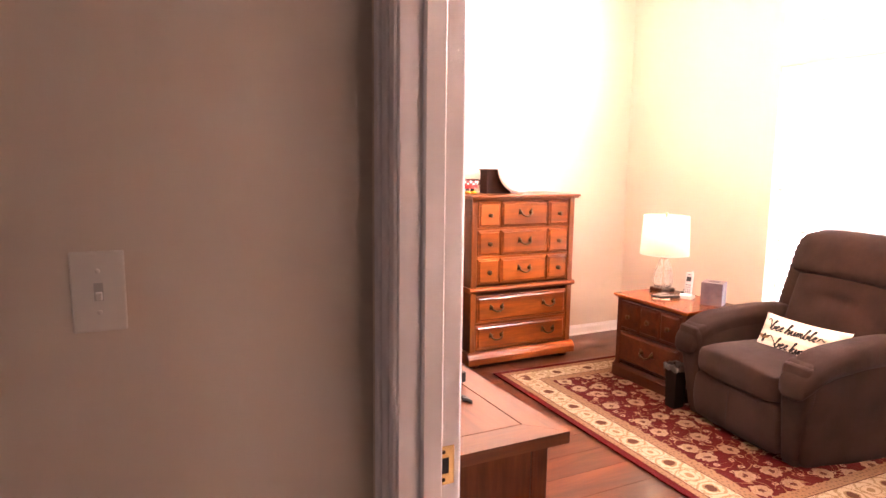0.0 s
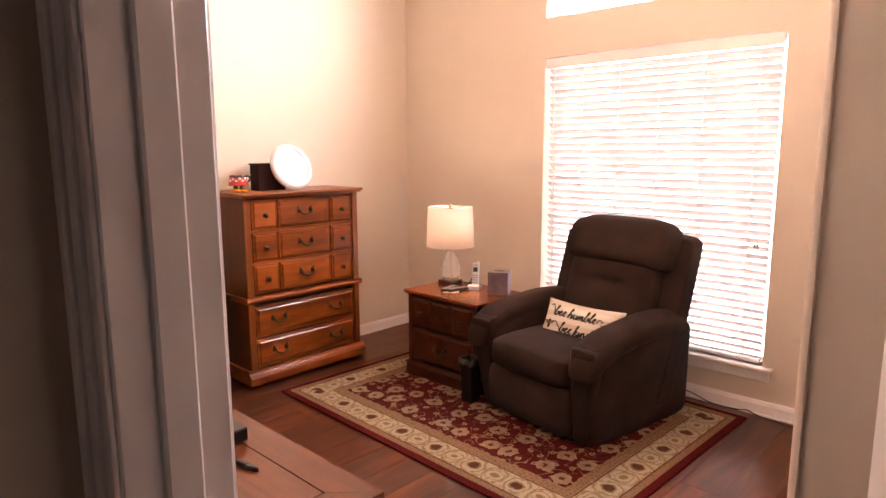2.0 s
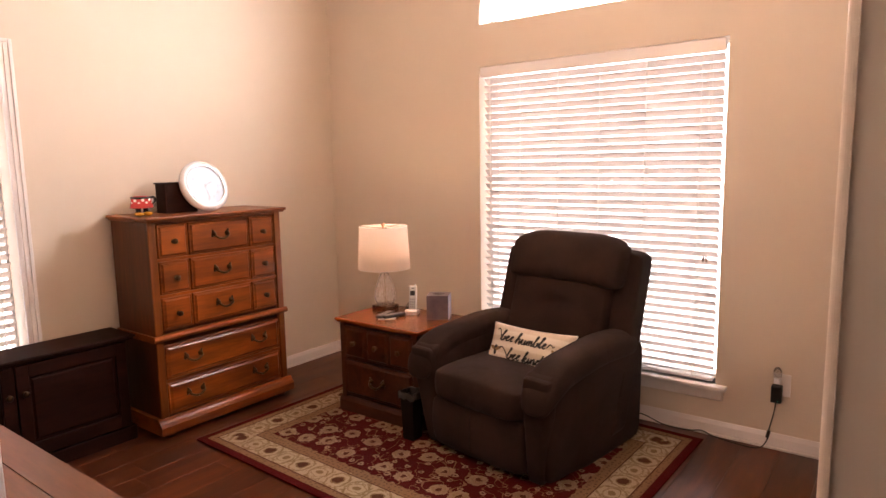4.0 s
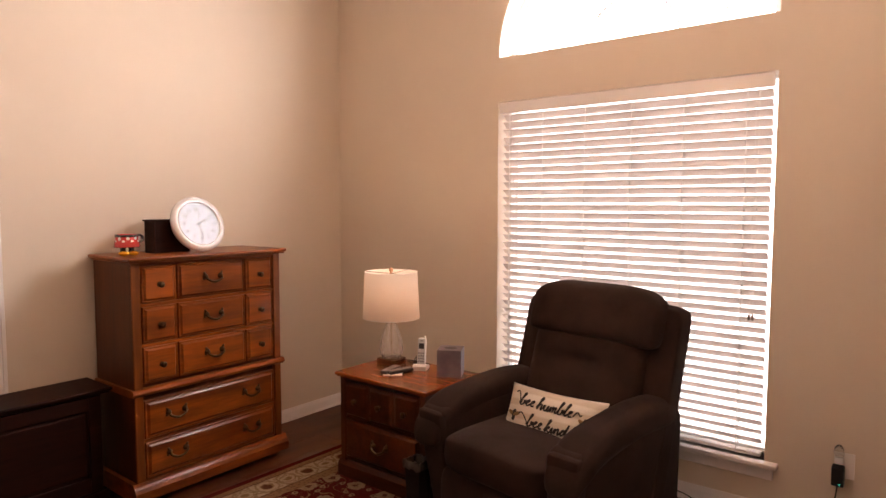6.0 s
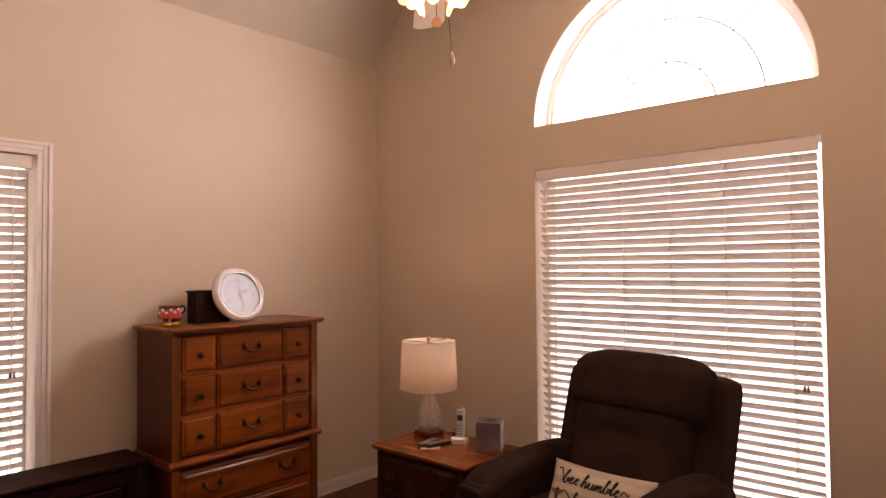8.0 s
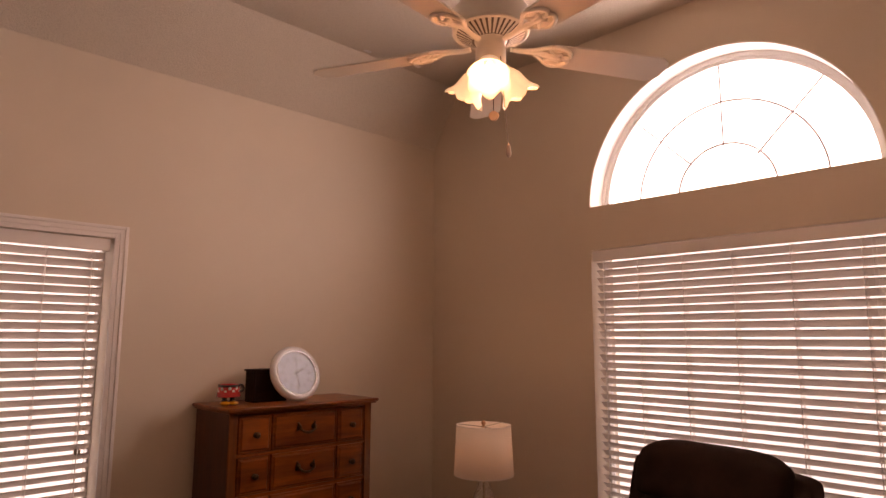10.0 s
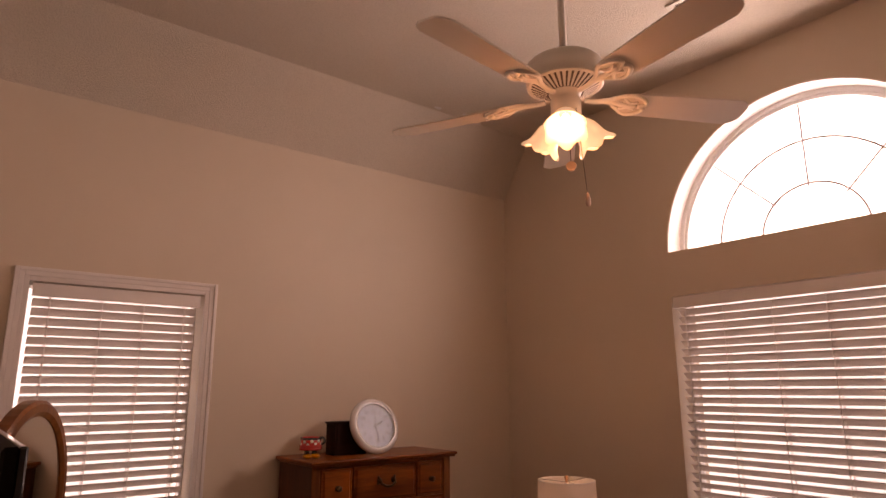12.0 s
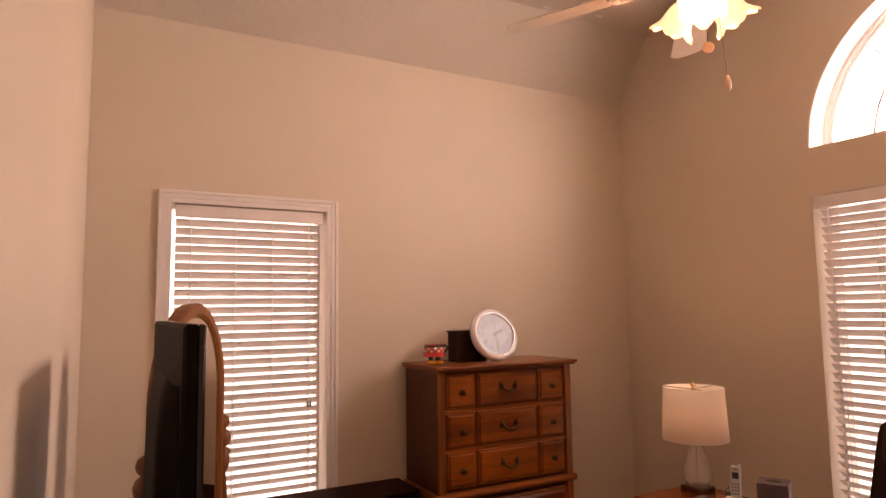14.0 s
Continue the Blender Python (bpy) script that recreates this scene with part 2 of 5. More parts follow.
# window wall: rectangular opening below, half-round one above, thickness 0.24 m
def wall_front():
    xs0, xs1, top, th = -0.24, XD + 0.24, 3.6, 0.24
    polys = [[(xs0, 0), (WX0, 0), (WX0, WZ0), (xs0, WZ0)], [(WX0, 0), (WX1, 0), (WX1, WZ0), (WX0, WZ0)], [(WX1, 0), (xs1, 0), (xs1, WZ0), (WX1, WZ0)],
             [(xs0, WZ0), (WX0, WZ0), (WX0, WZ1), (xs0, WZ1)], [(WX1, WZ0), (xs1, WZ0), (xs1, WZ1), (WX1, WZ1)],
             [(xs0, WZ1), (WX0, WZ1), (WX0, AZ), (xs0, AZ)], [(WX1, WZ1), (xs1, WZ1), (xs1, AZ), (WX1, AZ)]]
    n = 40
    arc = [(AX - AR * math.cos(math.pi * k / n), AZ + AR * math.sin(math.pi * k / n)) for k in range(n + 1)]
    arc[0], arc[-1] = (WX0, AZ), (WX1, AZ)
    polys.append([(WX0, WZ1), (WX1, WZ1)] + [(WX1, AZ), (WX0, AZ)])
    polys.append([(xs0, AZ), (WX0, AZ), (WX0, top), (xs0, top)])
    polys.append([(WX1, AZ), (xs1, AZ), (xs1, top), (WX1, top)])
    for a, c_ in zip(arc, arc[1:]):
        polys.append([a, c_, (c_[0], top), (a[0], top)])
    quads = [[(x, 0, z) for x, z in p] for p in polys] + [[(x, th, z) for x, z in reversed(p)] for p in polys]
    hole = [(WX0, WZ0), (WX1, WZ0), (WX1, WZ1), (WX0, WZ1)]
    for loop in (hole, arc):
        for k in range(len(loop)):
            (x0, z0), (x1, z1) = loop[k], loop[(k + 1) % len(loop)]
            quads.append([(x0, 0, z0), (x1, 0, z1), (x1, th, z1), (x0, th, z0)])
    return sheet(quads)


structure(part("wall_front", wall_front(), WALL), "beige painted wall with a window and an arched window", "wall")

# side wall with the tall window
SY0, SY1, SZ0, SZ1 = -3.012, -2.22, 0.42, 2.075


def wall_side():
    y0, y1, top = YC1, 0.0, 3.6
    polys = [[(y0, 0), (SY0, 0), (SY0, top), (y0, top)], [(SY1, 0), (y1, 0), (y1, top), (SY1, top)],
             [(SY0, 0), (SY1, 0), (SY1, SZ0), (SY0, SZ0)], [(SY0, SZ1), (SY1, SZ1), (SY1, top), (SY0, top)]]
    quads = [[(0, y, z) for y, z in p] for p in polys] + [[(-0.24, y, z) for y, z in reversed(p)] for p in polys]
    hole = [(SY0, SZ0), (SY1, SZ0), (SY1, SZ1), (SY0, SZ1)]
    for k in range(4):
        (a, z0), (c_, z1) = hole[k], hole[(k + 1) % 4]
        quads.append([(0, a, z0), (0, c_, z1), (-0.24, c_, z1), (-0.24, a, z0)])
    return sheet(quads)


structure(part("wall_side", wall_side(), WALL), "beige painted wall with a cased window", "wall")

DX0, DX1, DZ = 3.291, 4.13, 2.06   # door opening
bm = bmesh.new()
add_box(bm, 0.0, DX0 - 0.02, YC1, YC0, 0, 3.6)
add_box(bm, DX1 + 0.02, 4.9, YC1, YC0, 0, 3.6)
add_box(bm, DX0 - 0.02, DX1 + 0.02, YC1, YC0, DZ + 0.02, 3.6)
structure(part("wall_door", bm, WALL), "beige painted wall with the doorway to the hall", "wall")
bm = bmesh.new()
loop = [(XD + 0.02 * (1 - math.sin(a)), YD + 0.02 * (1 - math.cos(a))) for a in [math.pi / 2 * k / 6 for k in range(7)]]
prism([(XD, 0.0)] + loop + [(4.9, YD), (4.9, 0.0)], "z", 0, 3.6, bm)
structure(part("wall_closet", bm, WALL), "beige painted closet corner with a rounded edge", "wall")
structure(part("wall_end", box(4.9, 5.0, YC1, 0.0, 0, 3.6), WALL), "beige painted wall beyond the door", "wall")
structure(part("wall_hall", box(3.05, 3.17, -8.0, YC1, 0, 2.6), WALL), "beige painted hall wall with a light switch", "wall")
# unseen hall enclosure, added wide so that less bounced light comes back
structure(part("wall_back", box(3.05, 8.1, -8.1, -8.0, 0, 2.6), WALL), "unseen plain wall added to close the end of the hall", "wall")
structure(part("wall_far", box(8.0, 8.1, -8.0, YC1, 0, 2.6), WALL), "unseen plain wall added to close the far side of the hall", "wall")
structure(part("wall_return", box(5.0, 8.1, YC1, YC0, 0, 2.6), WALL), "unseen plain wall added to close the hall beside the bedroom", "wall")
structure(part("ceiling_hall", box(3.05, 8.1, -8.1, YC1, 2.6, 2.7), CEIL), "unseen textured ceiling added to close the hall", "ceiling")

bm = sheet([[(XC, YC0, ZC), (4.9, YC0, ZC), (4.9, 0, ZC), (XC, 0, ZC)]])
prof = [(0.0, ZA), (0.09, ZA + 0.14), (0.17, ZA + 0.255), (0.24, ZA + 0.345), (XC, ZC)]
for (xa, za), (xb, zb) in zip(prof, prof[1:]):
    sheet([[(xa, YC0, za), (xb, YC0, zb), (xb, 0, zb), (xa, 0, za)]], bm)
ob = part("ceiling", bm, CEIL, smooth=False)
structure(ob, "textured off-white ceiling with a sloped strip along one wall", "ceiling")
structure(part("roof", box(-0.24, 5.0, YC1, 0.24, 3.6, 3.7), WALL), "plain slab above the ceiling", "roof")
structure(part("ground", box(-40, 45, -45, 40, -0.5, -0.42), plain("outdoor_ground", (0.12, 0.13, 0.08), 0.9, var=0.3, scale=2)), "grassy ground outside the house", "ground")


def moulding(name, path, height, depth, z0=0.0, label="", cat="trim"):
    """White skirting along an open plan line, its room side to the left of the line."""
    prof = [(0, 0), (depth, 0), (depth, height * 0.12), (depth * 0.72, height * 0.16), (depth * 0.72, height * 0.72), (depth * 0.5, height * 0.86), (depth * 0.28, height), (0, height)]
    bm = bmesh.new()
    for (ax, ay), (bx, by) in zip(path, path[1:]):
        d = Vector((bx - ax, by - ay)).normalized()
        nrm = Vector((-d.y, d.x))
        ra = [bm.verts.new((ax + nrm.x * u, ay + nrm.y * u, z0 + w)) for u, w in prof]
        rb = [bm.verts.new((bx + nrm.x * u, by + nrm.y * u, z0 + w)) for u, w in prof]
        for k in range(len(prof)):
            j = (k + 1) % len(prof)
            bm.faces.new((ra[k], ra[j], rb[j], rb[k]))
        bm.faces.new(ra)
        bm.faces.new(list(reversed(rb)))
    return structure(part(name, bm, TRIM), label or "white painted baseboard", cat)


# unseen filler blocks, added to stop backdrop light leaking in under the walls
structure(part("foundation", box(-0.24, XD + 0.24, 0.0, 0.24, -0.42, -0.0005), WALL), "unseen block added to seal light out below the window wall", "foundation")
structure(part("foundation", box(-0.24, 0.0, YC1, 0.0, -0.42, -0.0005), WALL), "unseen block added to seal light out below the side wall", "foundation")


moulding("baseboard", [(0.0, 0.0), (0.0, YC0)], 0.085, 0.016)
moulding("baseboard", [(XD, 0.0), (0.016, 0.0)], 0.085, 0.016)
moulding("baseboard", [(0.016, YC0), (DX0 - 0.08, YC0)], 0.085, 0.016)
moulding("baseboard", [(XD, YD), (XD, -0.016)], 0.085, 0.016)
moulding("baseboard", [(4.9, YD), (XD, YD)], 0.085, 0.016)

# glowing boards outside the windows, added to stand in for bright daylight
DAYLIGHT_GLOW = emit("backdrop_glow", (1.0, 0.97, 0.96), 3.3)
structure(part("backdrop", box(-0.2, 4.6, 0.9, 0.95, -0.42, 4.6), DAYLIGHT_GLOW), "glowing white board standing in for daylight outside the window", "backdrop")
structure(part("backdrop", box(-0.95, -0.9, -4.6, 0.2, -0.42, 4.6), DAYLIGHT_GLOW), "glowing white board standing in for daylight outside the window", "backdrop")

# ---- windows ----
def blind(name, width, top, bottom, m, cords, label, valance=True):
    """A lowered slatted blind; local x along its width, +y outwards, z up."""
    e = thing(name, m, label, "window blind", "lowered window blinds")
    w = width / 2
    if valance:
        bm = bmesh.new()
        prism([(-0.012, top - 0.062), (-0.004, top - 0.064), (0.0, top - 0.03), (0.0, top - 0.004), (-0.012, top - 0.002)], "x", -w, w, bm)
        part("valance", bm, TRIM, e)
        part("headrail", box(-w + 0.006, w - 0.006, 0.012, 0.062, top - 0.05, top - 0.006, 0.003), TRIM, e)
    pitch, th = 0.0445, radians(41)
    bm = bmesh.new()
    c, s = math.cos(th), math.sin(th)
    prof = []
    for k in range(7):
        u = (k / 6 - 0.5) * 0.05
        prof.append((u, 0.003 * (1 - (2 * k / 6 - 1) ** 2)))
    prof = prof + [(u, v_ - 0.0025) for u, v_ in reversed(prof)]
    loop = [(0.037 + u * c + v_ * s, -u * s + v_ * c) for u, v_ in prof]
    prism(loop, "x", -w + 0.008, w - 0.008, bm)
    first = None
    z = top - 0.085
    while z > bottom + 0.03:
        dx = rnd.uniform(-0.0015, 0.0015)
        if first is None:
            first = part("slat", bm, SLAT, e, m=pose(dx, 0, z))
        else:
            share(first, "slat", pose(dx, 0, z, rnd.uniform(-1.2, 1.2), 0, 0), e)
        z -= pitch
    part("bottom_rail", box(-w + 0.008, w - 0.008, 0.015, 0.062, bottom + 0.002, bottom + 0.02, 0.004), SLAT, e)
    for cx in cords:
        bm = bmesh.new()
        for yy in (0.013, 0.060):
            tube([(cx, yy, top - 0.05), (cx, yy, bottom + 0.01)], 0.0028, 5, bm)
        tube([(cx + 0.004, 0.037, top - 0.05), (cx + 0.004, 0.037, bottom + 0.01)], 0.001, 5, bm)
        part("ladder_cord", bm, CORD, e)
    for cx, zz in ((w - 0.06, top - 0.62 * (top - bottom)), (w - 0.075, top - 0.62 * (top - bottom))):
        bm = tube([(cx, 0.006, top - 0.06), (cx, 0.004, zz)], 0.0012, 5)
        part("pull_cord", bm, CORD, e)
        part("tassel", lathe([(0, 0.0), (0.006, 0.002), (0.007, 0.02), (0.003, 0.03), (0, 0.031)], 10, m=pose(cx, 0.004, zz - 0.03)), plain("tassel_wood", (0.35, 0.28, 0.22), 0.5), e)
    return e


m, nt, b = mat_new("window_glass")
b.inputs["Transmission Weight"].default_value = 1.0
b.inputs["Roughness"].default_value = 0.0
b.inputs["IOR"].default_value = 1.45
GLASS = m


def pane(bm, parent):
    o = part("pane", bm, GLASS, parent)
    o.visible_shadow = False
    return o


def sash_window(name, w, h, m, label, double):
    """A vinyl window unit; local x along it, z up from its bottom."""
    e = structure(thing(name, m, label, "window"), label, "window")
    f = 0.014
    for n_, q in (("frame_side", (-w / 2, -w / 2 + f, 0, h)), ("frame_side", (w / 2 - f, w / 2, 0, h)),
                  ("frame_rail", (-w / 2 + f, w / 2 - f, 0, f)), ("frame_rail", (-w / 2 + f, w / 2 - f, h - f, h))):
        part(n_, box(q[0], q[1], 0.0, 0.05, q[2], q[3], 0.003), VINYL, e)
    return e


front_win = sash_window("window_1", WX1 - WX0, WZ1 - WZ0, pose(AX, 0.13, WZ0), "wide white vinyl window behind a lowered blind", True)
side_win = sash_window("window_2", SY1 - SY0, SZ1 - SZ0, pose(-0.13, (SY0 + SY1) / 2, SZ0, 0, 0, 90), "narrow white vinyl window behind a lowered blind", False)
for win, w_, h_ in ((front_win, WX1 - WX0, WZ1 - WZ0), (side_win, SY1 - SY0, SZ1 - SZ0)):
    pane(box(-w_ / 2 + 0.04, w_ / 2 - 0.04, 0.024, 0.028, 0.04, h_ - 0.04), win)
blind("slatted_blind", WX1 - WX0 - 0.03, WZ1 - 0.008, WZ0 + 0.002, pose(AX, 0.004, 0), (-0.68, -0.46, -0.2, 0.06, 0.33, 0.62), "white wooden slatted blind lowered over the wide window")
blind("slatted_blind", SY1 - SY0 - 0.034, SZ1 - 0.004, SZ0 + 0.002, pose(-0.02, (SY0 + SY1) / 2, 0, 0, 0, 90), (-0.3, -0.08, 0.11, 0.31), "white wooden slatted blind lowered over the narrow window")

# stool and apron of the wide window
structure(part("window_sill", box(WX0 - 0.045, WX1 + 0.06, -0.05, 0.11, WZ0 - 0.022, WZ0, 0.006, 2), TRIM), "white painted window sill", "trim")
structure(part("window_apron", box(WX0 - 0.03, WX1 + 0.04, -0.014, 0, WZ0 - 0.085, WZ0 - 0.022, 0.004), TRIM), "white painted apron below the sill", "trim")

# casing of the side window: sides, head and sill, stepped profile
def casing(name, y0, y1, z0, z1, wid, m, label):
    e = structure(thing(name, m, label, "trim"), label, "trim")
    steps = [(0.0, 0.35, 0.012), (0.35, 0.72, 0.016), (0.72, 1.0, 0.022)]
    for a, c_, d in steps:
        ia, ic = a * wid, c_ * wid
        part("casing_side", box(0, d, y0 - ic, y0 - ia, z0, z1 + ic, 0.002), TRIM, e)
        part("casing_side", box(0, d, y1 + ia, y1 + ic, z0, z1 + ic, 0.002), TRIM, e)
        part("casing_head", box(0, d - 0.001, y0 - ia, y1 + ia, z1 + ia, z1 + ic, 0.002), TRIM, e)
    return e


casing("window_casing", SY0, SY1, SZ0, SZ1, 0.062, pose(0, 0, 0), "white moulded casing round the narrow window")
structure(part("window_sill", box(-0.10, 0.045, SY0 - 0.09, SY1 + 0.09, SZ0 - 0.024, SZ0, 0.005, 2), TRIM), "white painted window sill", "trim")
structure(part("window_apron", box(0, 0.014, SY0 - 0.06, SY1 + 0.06, SZ0 - 0.085, SZ0 - 0.024, 0.004), TRIM), "white painted apron below the sill", "trim")

# half-round window: frame rings and sunburst bars
aw = structure(thing("window_3", pose(AX, 0.13, AZ), "white half-round window with sunburst bars", "window"), "white half-round window with sunburst bars", "window")


def half_ring(r0, r1, y0, y1, n=40):
    bm = bmesh.new()
    prev = None
    for k in range(n + 1):
        a = math.pi * k / n
        ca, sa = math.cos(a), math.sin(a)
        ring = [bm.verts.new((r * ca, y, r * sa)) for r, y in ((r0, y0), (r1, y0), (r1, y1), (r0, y1))]
        if prev:
            for i in range(4):
                j = (i + 1) % 4
                bm.faces.new((prev[i], prev[j], ring[j], ring[i]))
        else:
            bm.faces.new(ring)
        prev = ring
    bm.faces.new(list(reversed(prev)))
    return bm


part("outer_frame", half_ring(AR - 0.03, AR + 0.004, 0.0, 0.06), VINYL, aw)
part("inner_frame", half_ring(AR - 0.05, AR - 0.03, 0.01, 0.06), VINYL, aw)
# liner added over the reveal, white to stand for daylight striking it
part("lit_return", half_ring(AR - 0.006, AR + 0.003, -0.126, 0.0), TRIM, aw)
part("frame_rail", box(-AR + 0.03, AR - 0.03, 0.0, 0.06, 0.0, 0.03, 0.003), VINYL, aw)
pts = [((AR - 0.04) * math.cos(math.pi * k / 32), (AR - 0.04) * math.sin(math.pi * k / 32)) for k in range(33)]
pane(prism([(x_, max(z_, 0.02)) for x_, z_ in pts], "y", 0.044, 0.048), aw)
MUNTIN = plain("muntin_bar", (0.52, 0.48, 0.52), 0.4, var=0.04)
for r in (0.26, 0.495):
    part("muntin_arc", half_ring(r - 0.005, r + 0.005, 0.016, 0.024), MUNTIN, aw)
for deg in (45, 90, 135):
    a = radians(deg)
    part("muntin_ray", tube([(0.24 * math.cos(a), 0.020, 0.24 * math.sin(a)), ((AR - 0.045) * math.cos(a), 0.020, (AR - 0.045) * math.sin(a))], 0.0055, 6), MUNTIN, aw)

# ---- doorway: jambs, stops, casings, strike plate, open door ----
dj = structure(thing("door_frame", pose(0, 0, 0), "white painted door frame with moulded casing", "door frame"), "white painted door frame with moulded casing", "door frame")
for xa, xb, s in ((DX0 - 0.02, DX0, 1), (DX1, DX1 + 0.02, -1)):
    part("jamb", box(xa, xb, YC1 - 0.002, YC0 + 0.002, 0, DZ, 0.002), TRIM, dj)
    xs = (xb, xb + 0.012) if s > 0 else (xa - 0.012, xa)
    part("door_stop", box(xs[0], xs[1], YC0 - 0.074, YC0 - 0.036, 0, DZ - 0.012, 0.003), TRIM, dj)
part("head_jamb", box(DX0 - 0.02, DX1 + 0.02, YC1 - 0.002, YC0 + 0.002, DZ, DZ + 0.02, 0.002), TRIM, dj)


def casing_profile(x_in, sign, yface, ydir, z1):
    """One upright casing, x from the opening outwards, built of three steps."""
    for a, c_, d in ((0.006, 0.026, 0.008), (0.026, 0.048, 0.012), (0.048, 0.066, 0.018)):
        xs = sorted((x_in - sign * a, x_in - sign * c_))
        ys = sorted((yface, yface + ydir * d))
        part("casing_side", box(xs[0], xs[1], ys[0], ys[1], 0, z1 + c_, 0.0035, 2), TRIM, dj)


for yface, ydir in ((YC1, -1), (YC0, 1)):
    casing_profile(DX0, 1, yface, ydir, DZ)
    casing_profile(DX1, -1, yface, ydir, DZ)
    for a, c_, d in ((0.006, 0.026, 0.009), (0.026, 0.048, 0.013), (0.048, 0.066, 0.018)):
        ys = sorted((yface, yface + ydir * d))
        part("casing_head", box(DX0 - a, DX1 + a, ys[0], ys[1], DZ + a, DZ + c_, 0.003), TRIM, dj)

e = thing("strike_plate", pose(DX0 + 0.0005, -3.412, 0.955), "polished brass strike plate set in the door jamb", "strike plate")
bm = bmesh.new()
for q in ((-0.024, 0.020, 0.014, 0.034), (-0.024, 0.020, -0.034, -0.014), (-0.024, -0.008, -0.014, 0.014), (0.010, 0.020, -0.014, 0.014)):
    add_box(bm, 0, 0.002, q[0], q[1], q[2], q[3])
part("plate", bm, GOLD, e)
part("latch_hole", box(-0.0003, 0.0006, -0.008, 0.010, -0.014, 0.014), BLACK, e)
for zz in (-0.025, 0.025):
    part("screw", lathe([(0, 0.0035), (0.003, 0.003), (0.004, 0.002), (0.004, 0)], 10, m=pose(0.0, 0.0, zz, 0, 90, 0)), BRASS, e)

# open door
hx, hy = DX1 - 0.004, YC0 + 0.004
ang = math.degrees(math.atan2(-2.655 - hy, 3.762 - hx))
door = structure(thing("door_1", pose(hx, hy, 0.012, 0, 0, ang), "white panelled door standing open into the room", "door"), "white panelled door standing open into the room", "door")
DW = 0.805
bm = bmesh.new()
add_box(bm, 0, 0.10, -0.035, 0, 0, 2.03)
add_box(bm, DW - 0.10, DW, -0.035, 0, 0, 2.03)
add_box(bm, 0.355, 0.45, -0.035, 0, 0, 2.03)
for z0, z1 in ((0, 0.2), (0.86, 1.0), (1.62, 1.72), (1.93, 2.03)):
    add_box(bm, 0.10, 0.355, -0.035, 0, z0, z1)
    add_box(bm, 0.45, DW - 0.10, -0.035, 0, z0, z1)
part("door_leaf", bm, TRIM, door)
for xa, xb in ((0.10, 0.355), (0.45, DW - 0.10)):
    for z0, z1 in ((0.2, 0.86), (1.0, 1.62), (1.72, 1.93)):
        part("door_panel", box(xa, xb, -0.027, -0.008, z0, z1), TRIM, door)
for s in (1, -1):
    base = 0.0 if s > 0 else -0.035
    kn = part("door_knob", lathe([(0.0, 0.062), (0.016, 0.061), (0.025, 0.054), (0.027, 0.046), (0.024, 0.038), (0.014, 0.03), (0.011, 0.02), (0.012, 0.012), (0.03, 0.008), (0.032, 0.0)], 24,
              m=pose(DW - 0.06, base, 0.93, -90 * s, 0, 0)), GOLD, door, "polished brass round door knob", smooth=True)

# light switch on the hall wall
e = thing("light_switch", pose(3.17, -3.909, 1.273), "almond toggle light switch on the hall wall", "light switch")
PLATE = plain("switch_plate", (0.72, 0.66, 0.58), 0.35, var=0.02)
part("plate", box(0.0, 0.006, -0.035, 0.035, -0.0585, 0.0585, 0.0025, 2), PLATE, e)
part("toggle_slot", box(0.004, 0.0066, -0.006, 0.006, -0.013, 0.013), plain("slot_shade", (0.5, 0.45, 0.4), 0.5), e)
part("toggle", box(-0.002, 0.014, -0.0045, 0.0045, -0.012, 0.0, 0.0015), PLATE, e)
for zz in (-0.03, 0.03):
    part("screw", lathe([(0, 0.0075), (0.0028, 0.007), (0.0034, 0.006)], 10, m=pose(0, 0, zz, 0, 90, 0)), PLATE, e)

# ---- chest of drawers ----
def bail_handle(parent, y, z, x0=0.0, w=0.088):
    h = part("bail_handle", tube(spline([(0.012, -w / 2, 0.012), (0.02, -w / 2 + 0.002, 0.0), (0.024, -w / 4, -0.012), (0.026, 0, -0.016), (0.024, w / 4, -0.012), (0.02, w / 2 - 0.002, 0.0), (0.012, w / 2, 0.012)], 4), 0.0062, 8),
             BRASS, parent, "antique brass bail handle", smooth=True, m=pose(x0, y, z))
    for s in (-1, 1):
        bm = lathe([(0, 0.020), (0.007, 0.018), (0.009, 0.011), (0.014, 0.005), (0.016, 0)], 12, m=pose(0, s * w / 2, 0.012, 0, 90, 0))
        for a in range(3):
            t = radians(90 + s * (a - 1) * 55)
            tube([(0.003, s * w / 2, 0.012), (0.003, s * (w / 2 + 0.010 + 0.004 * math.cos(a)), 0.012 + 0.020 * (a - 1) + 0.004)], 0.0055, 6, bm)
        part("handle_rose", bm, BRASS, h, smooth=True)
    return h


def drawer_knob(parent, y, z, x0=0.0):
    return part("drawer_knob", lathe([(0, 0.029), (0.010, 0.028), (0.0155, 0.022), (0.014, 0.016), (0.007, 0.011), (0.006, 0.004), (0.013, 0.002), (0.014, 0)], 14, m=pose(x0, y, z, 0, 90, 0)),
                BRASS, parent, "antique brass knob", smooth=True)


def edge_slab(x0, x1, y0, y1, z0, z1, r=0.006):
    """A top with a rounded, stepped edge."""
    bm = bmesh.new()
    add_box(bm, x0, x1, y0, y1, z0 + (z1 - z0) * 0.35, z1, r, 3)
    add_box(bm, x0 + 0.008, x1 - 0.010, y0 + 0.010, y1 - 0.010, z0, z0 + (z1 - z0) * 0.35, 0.003, 1)
    return bm


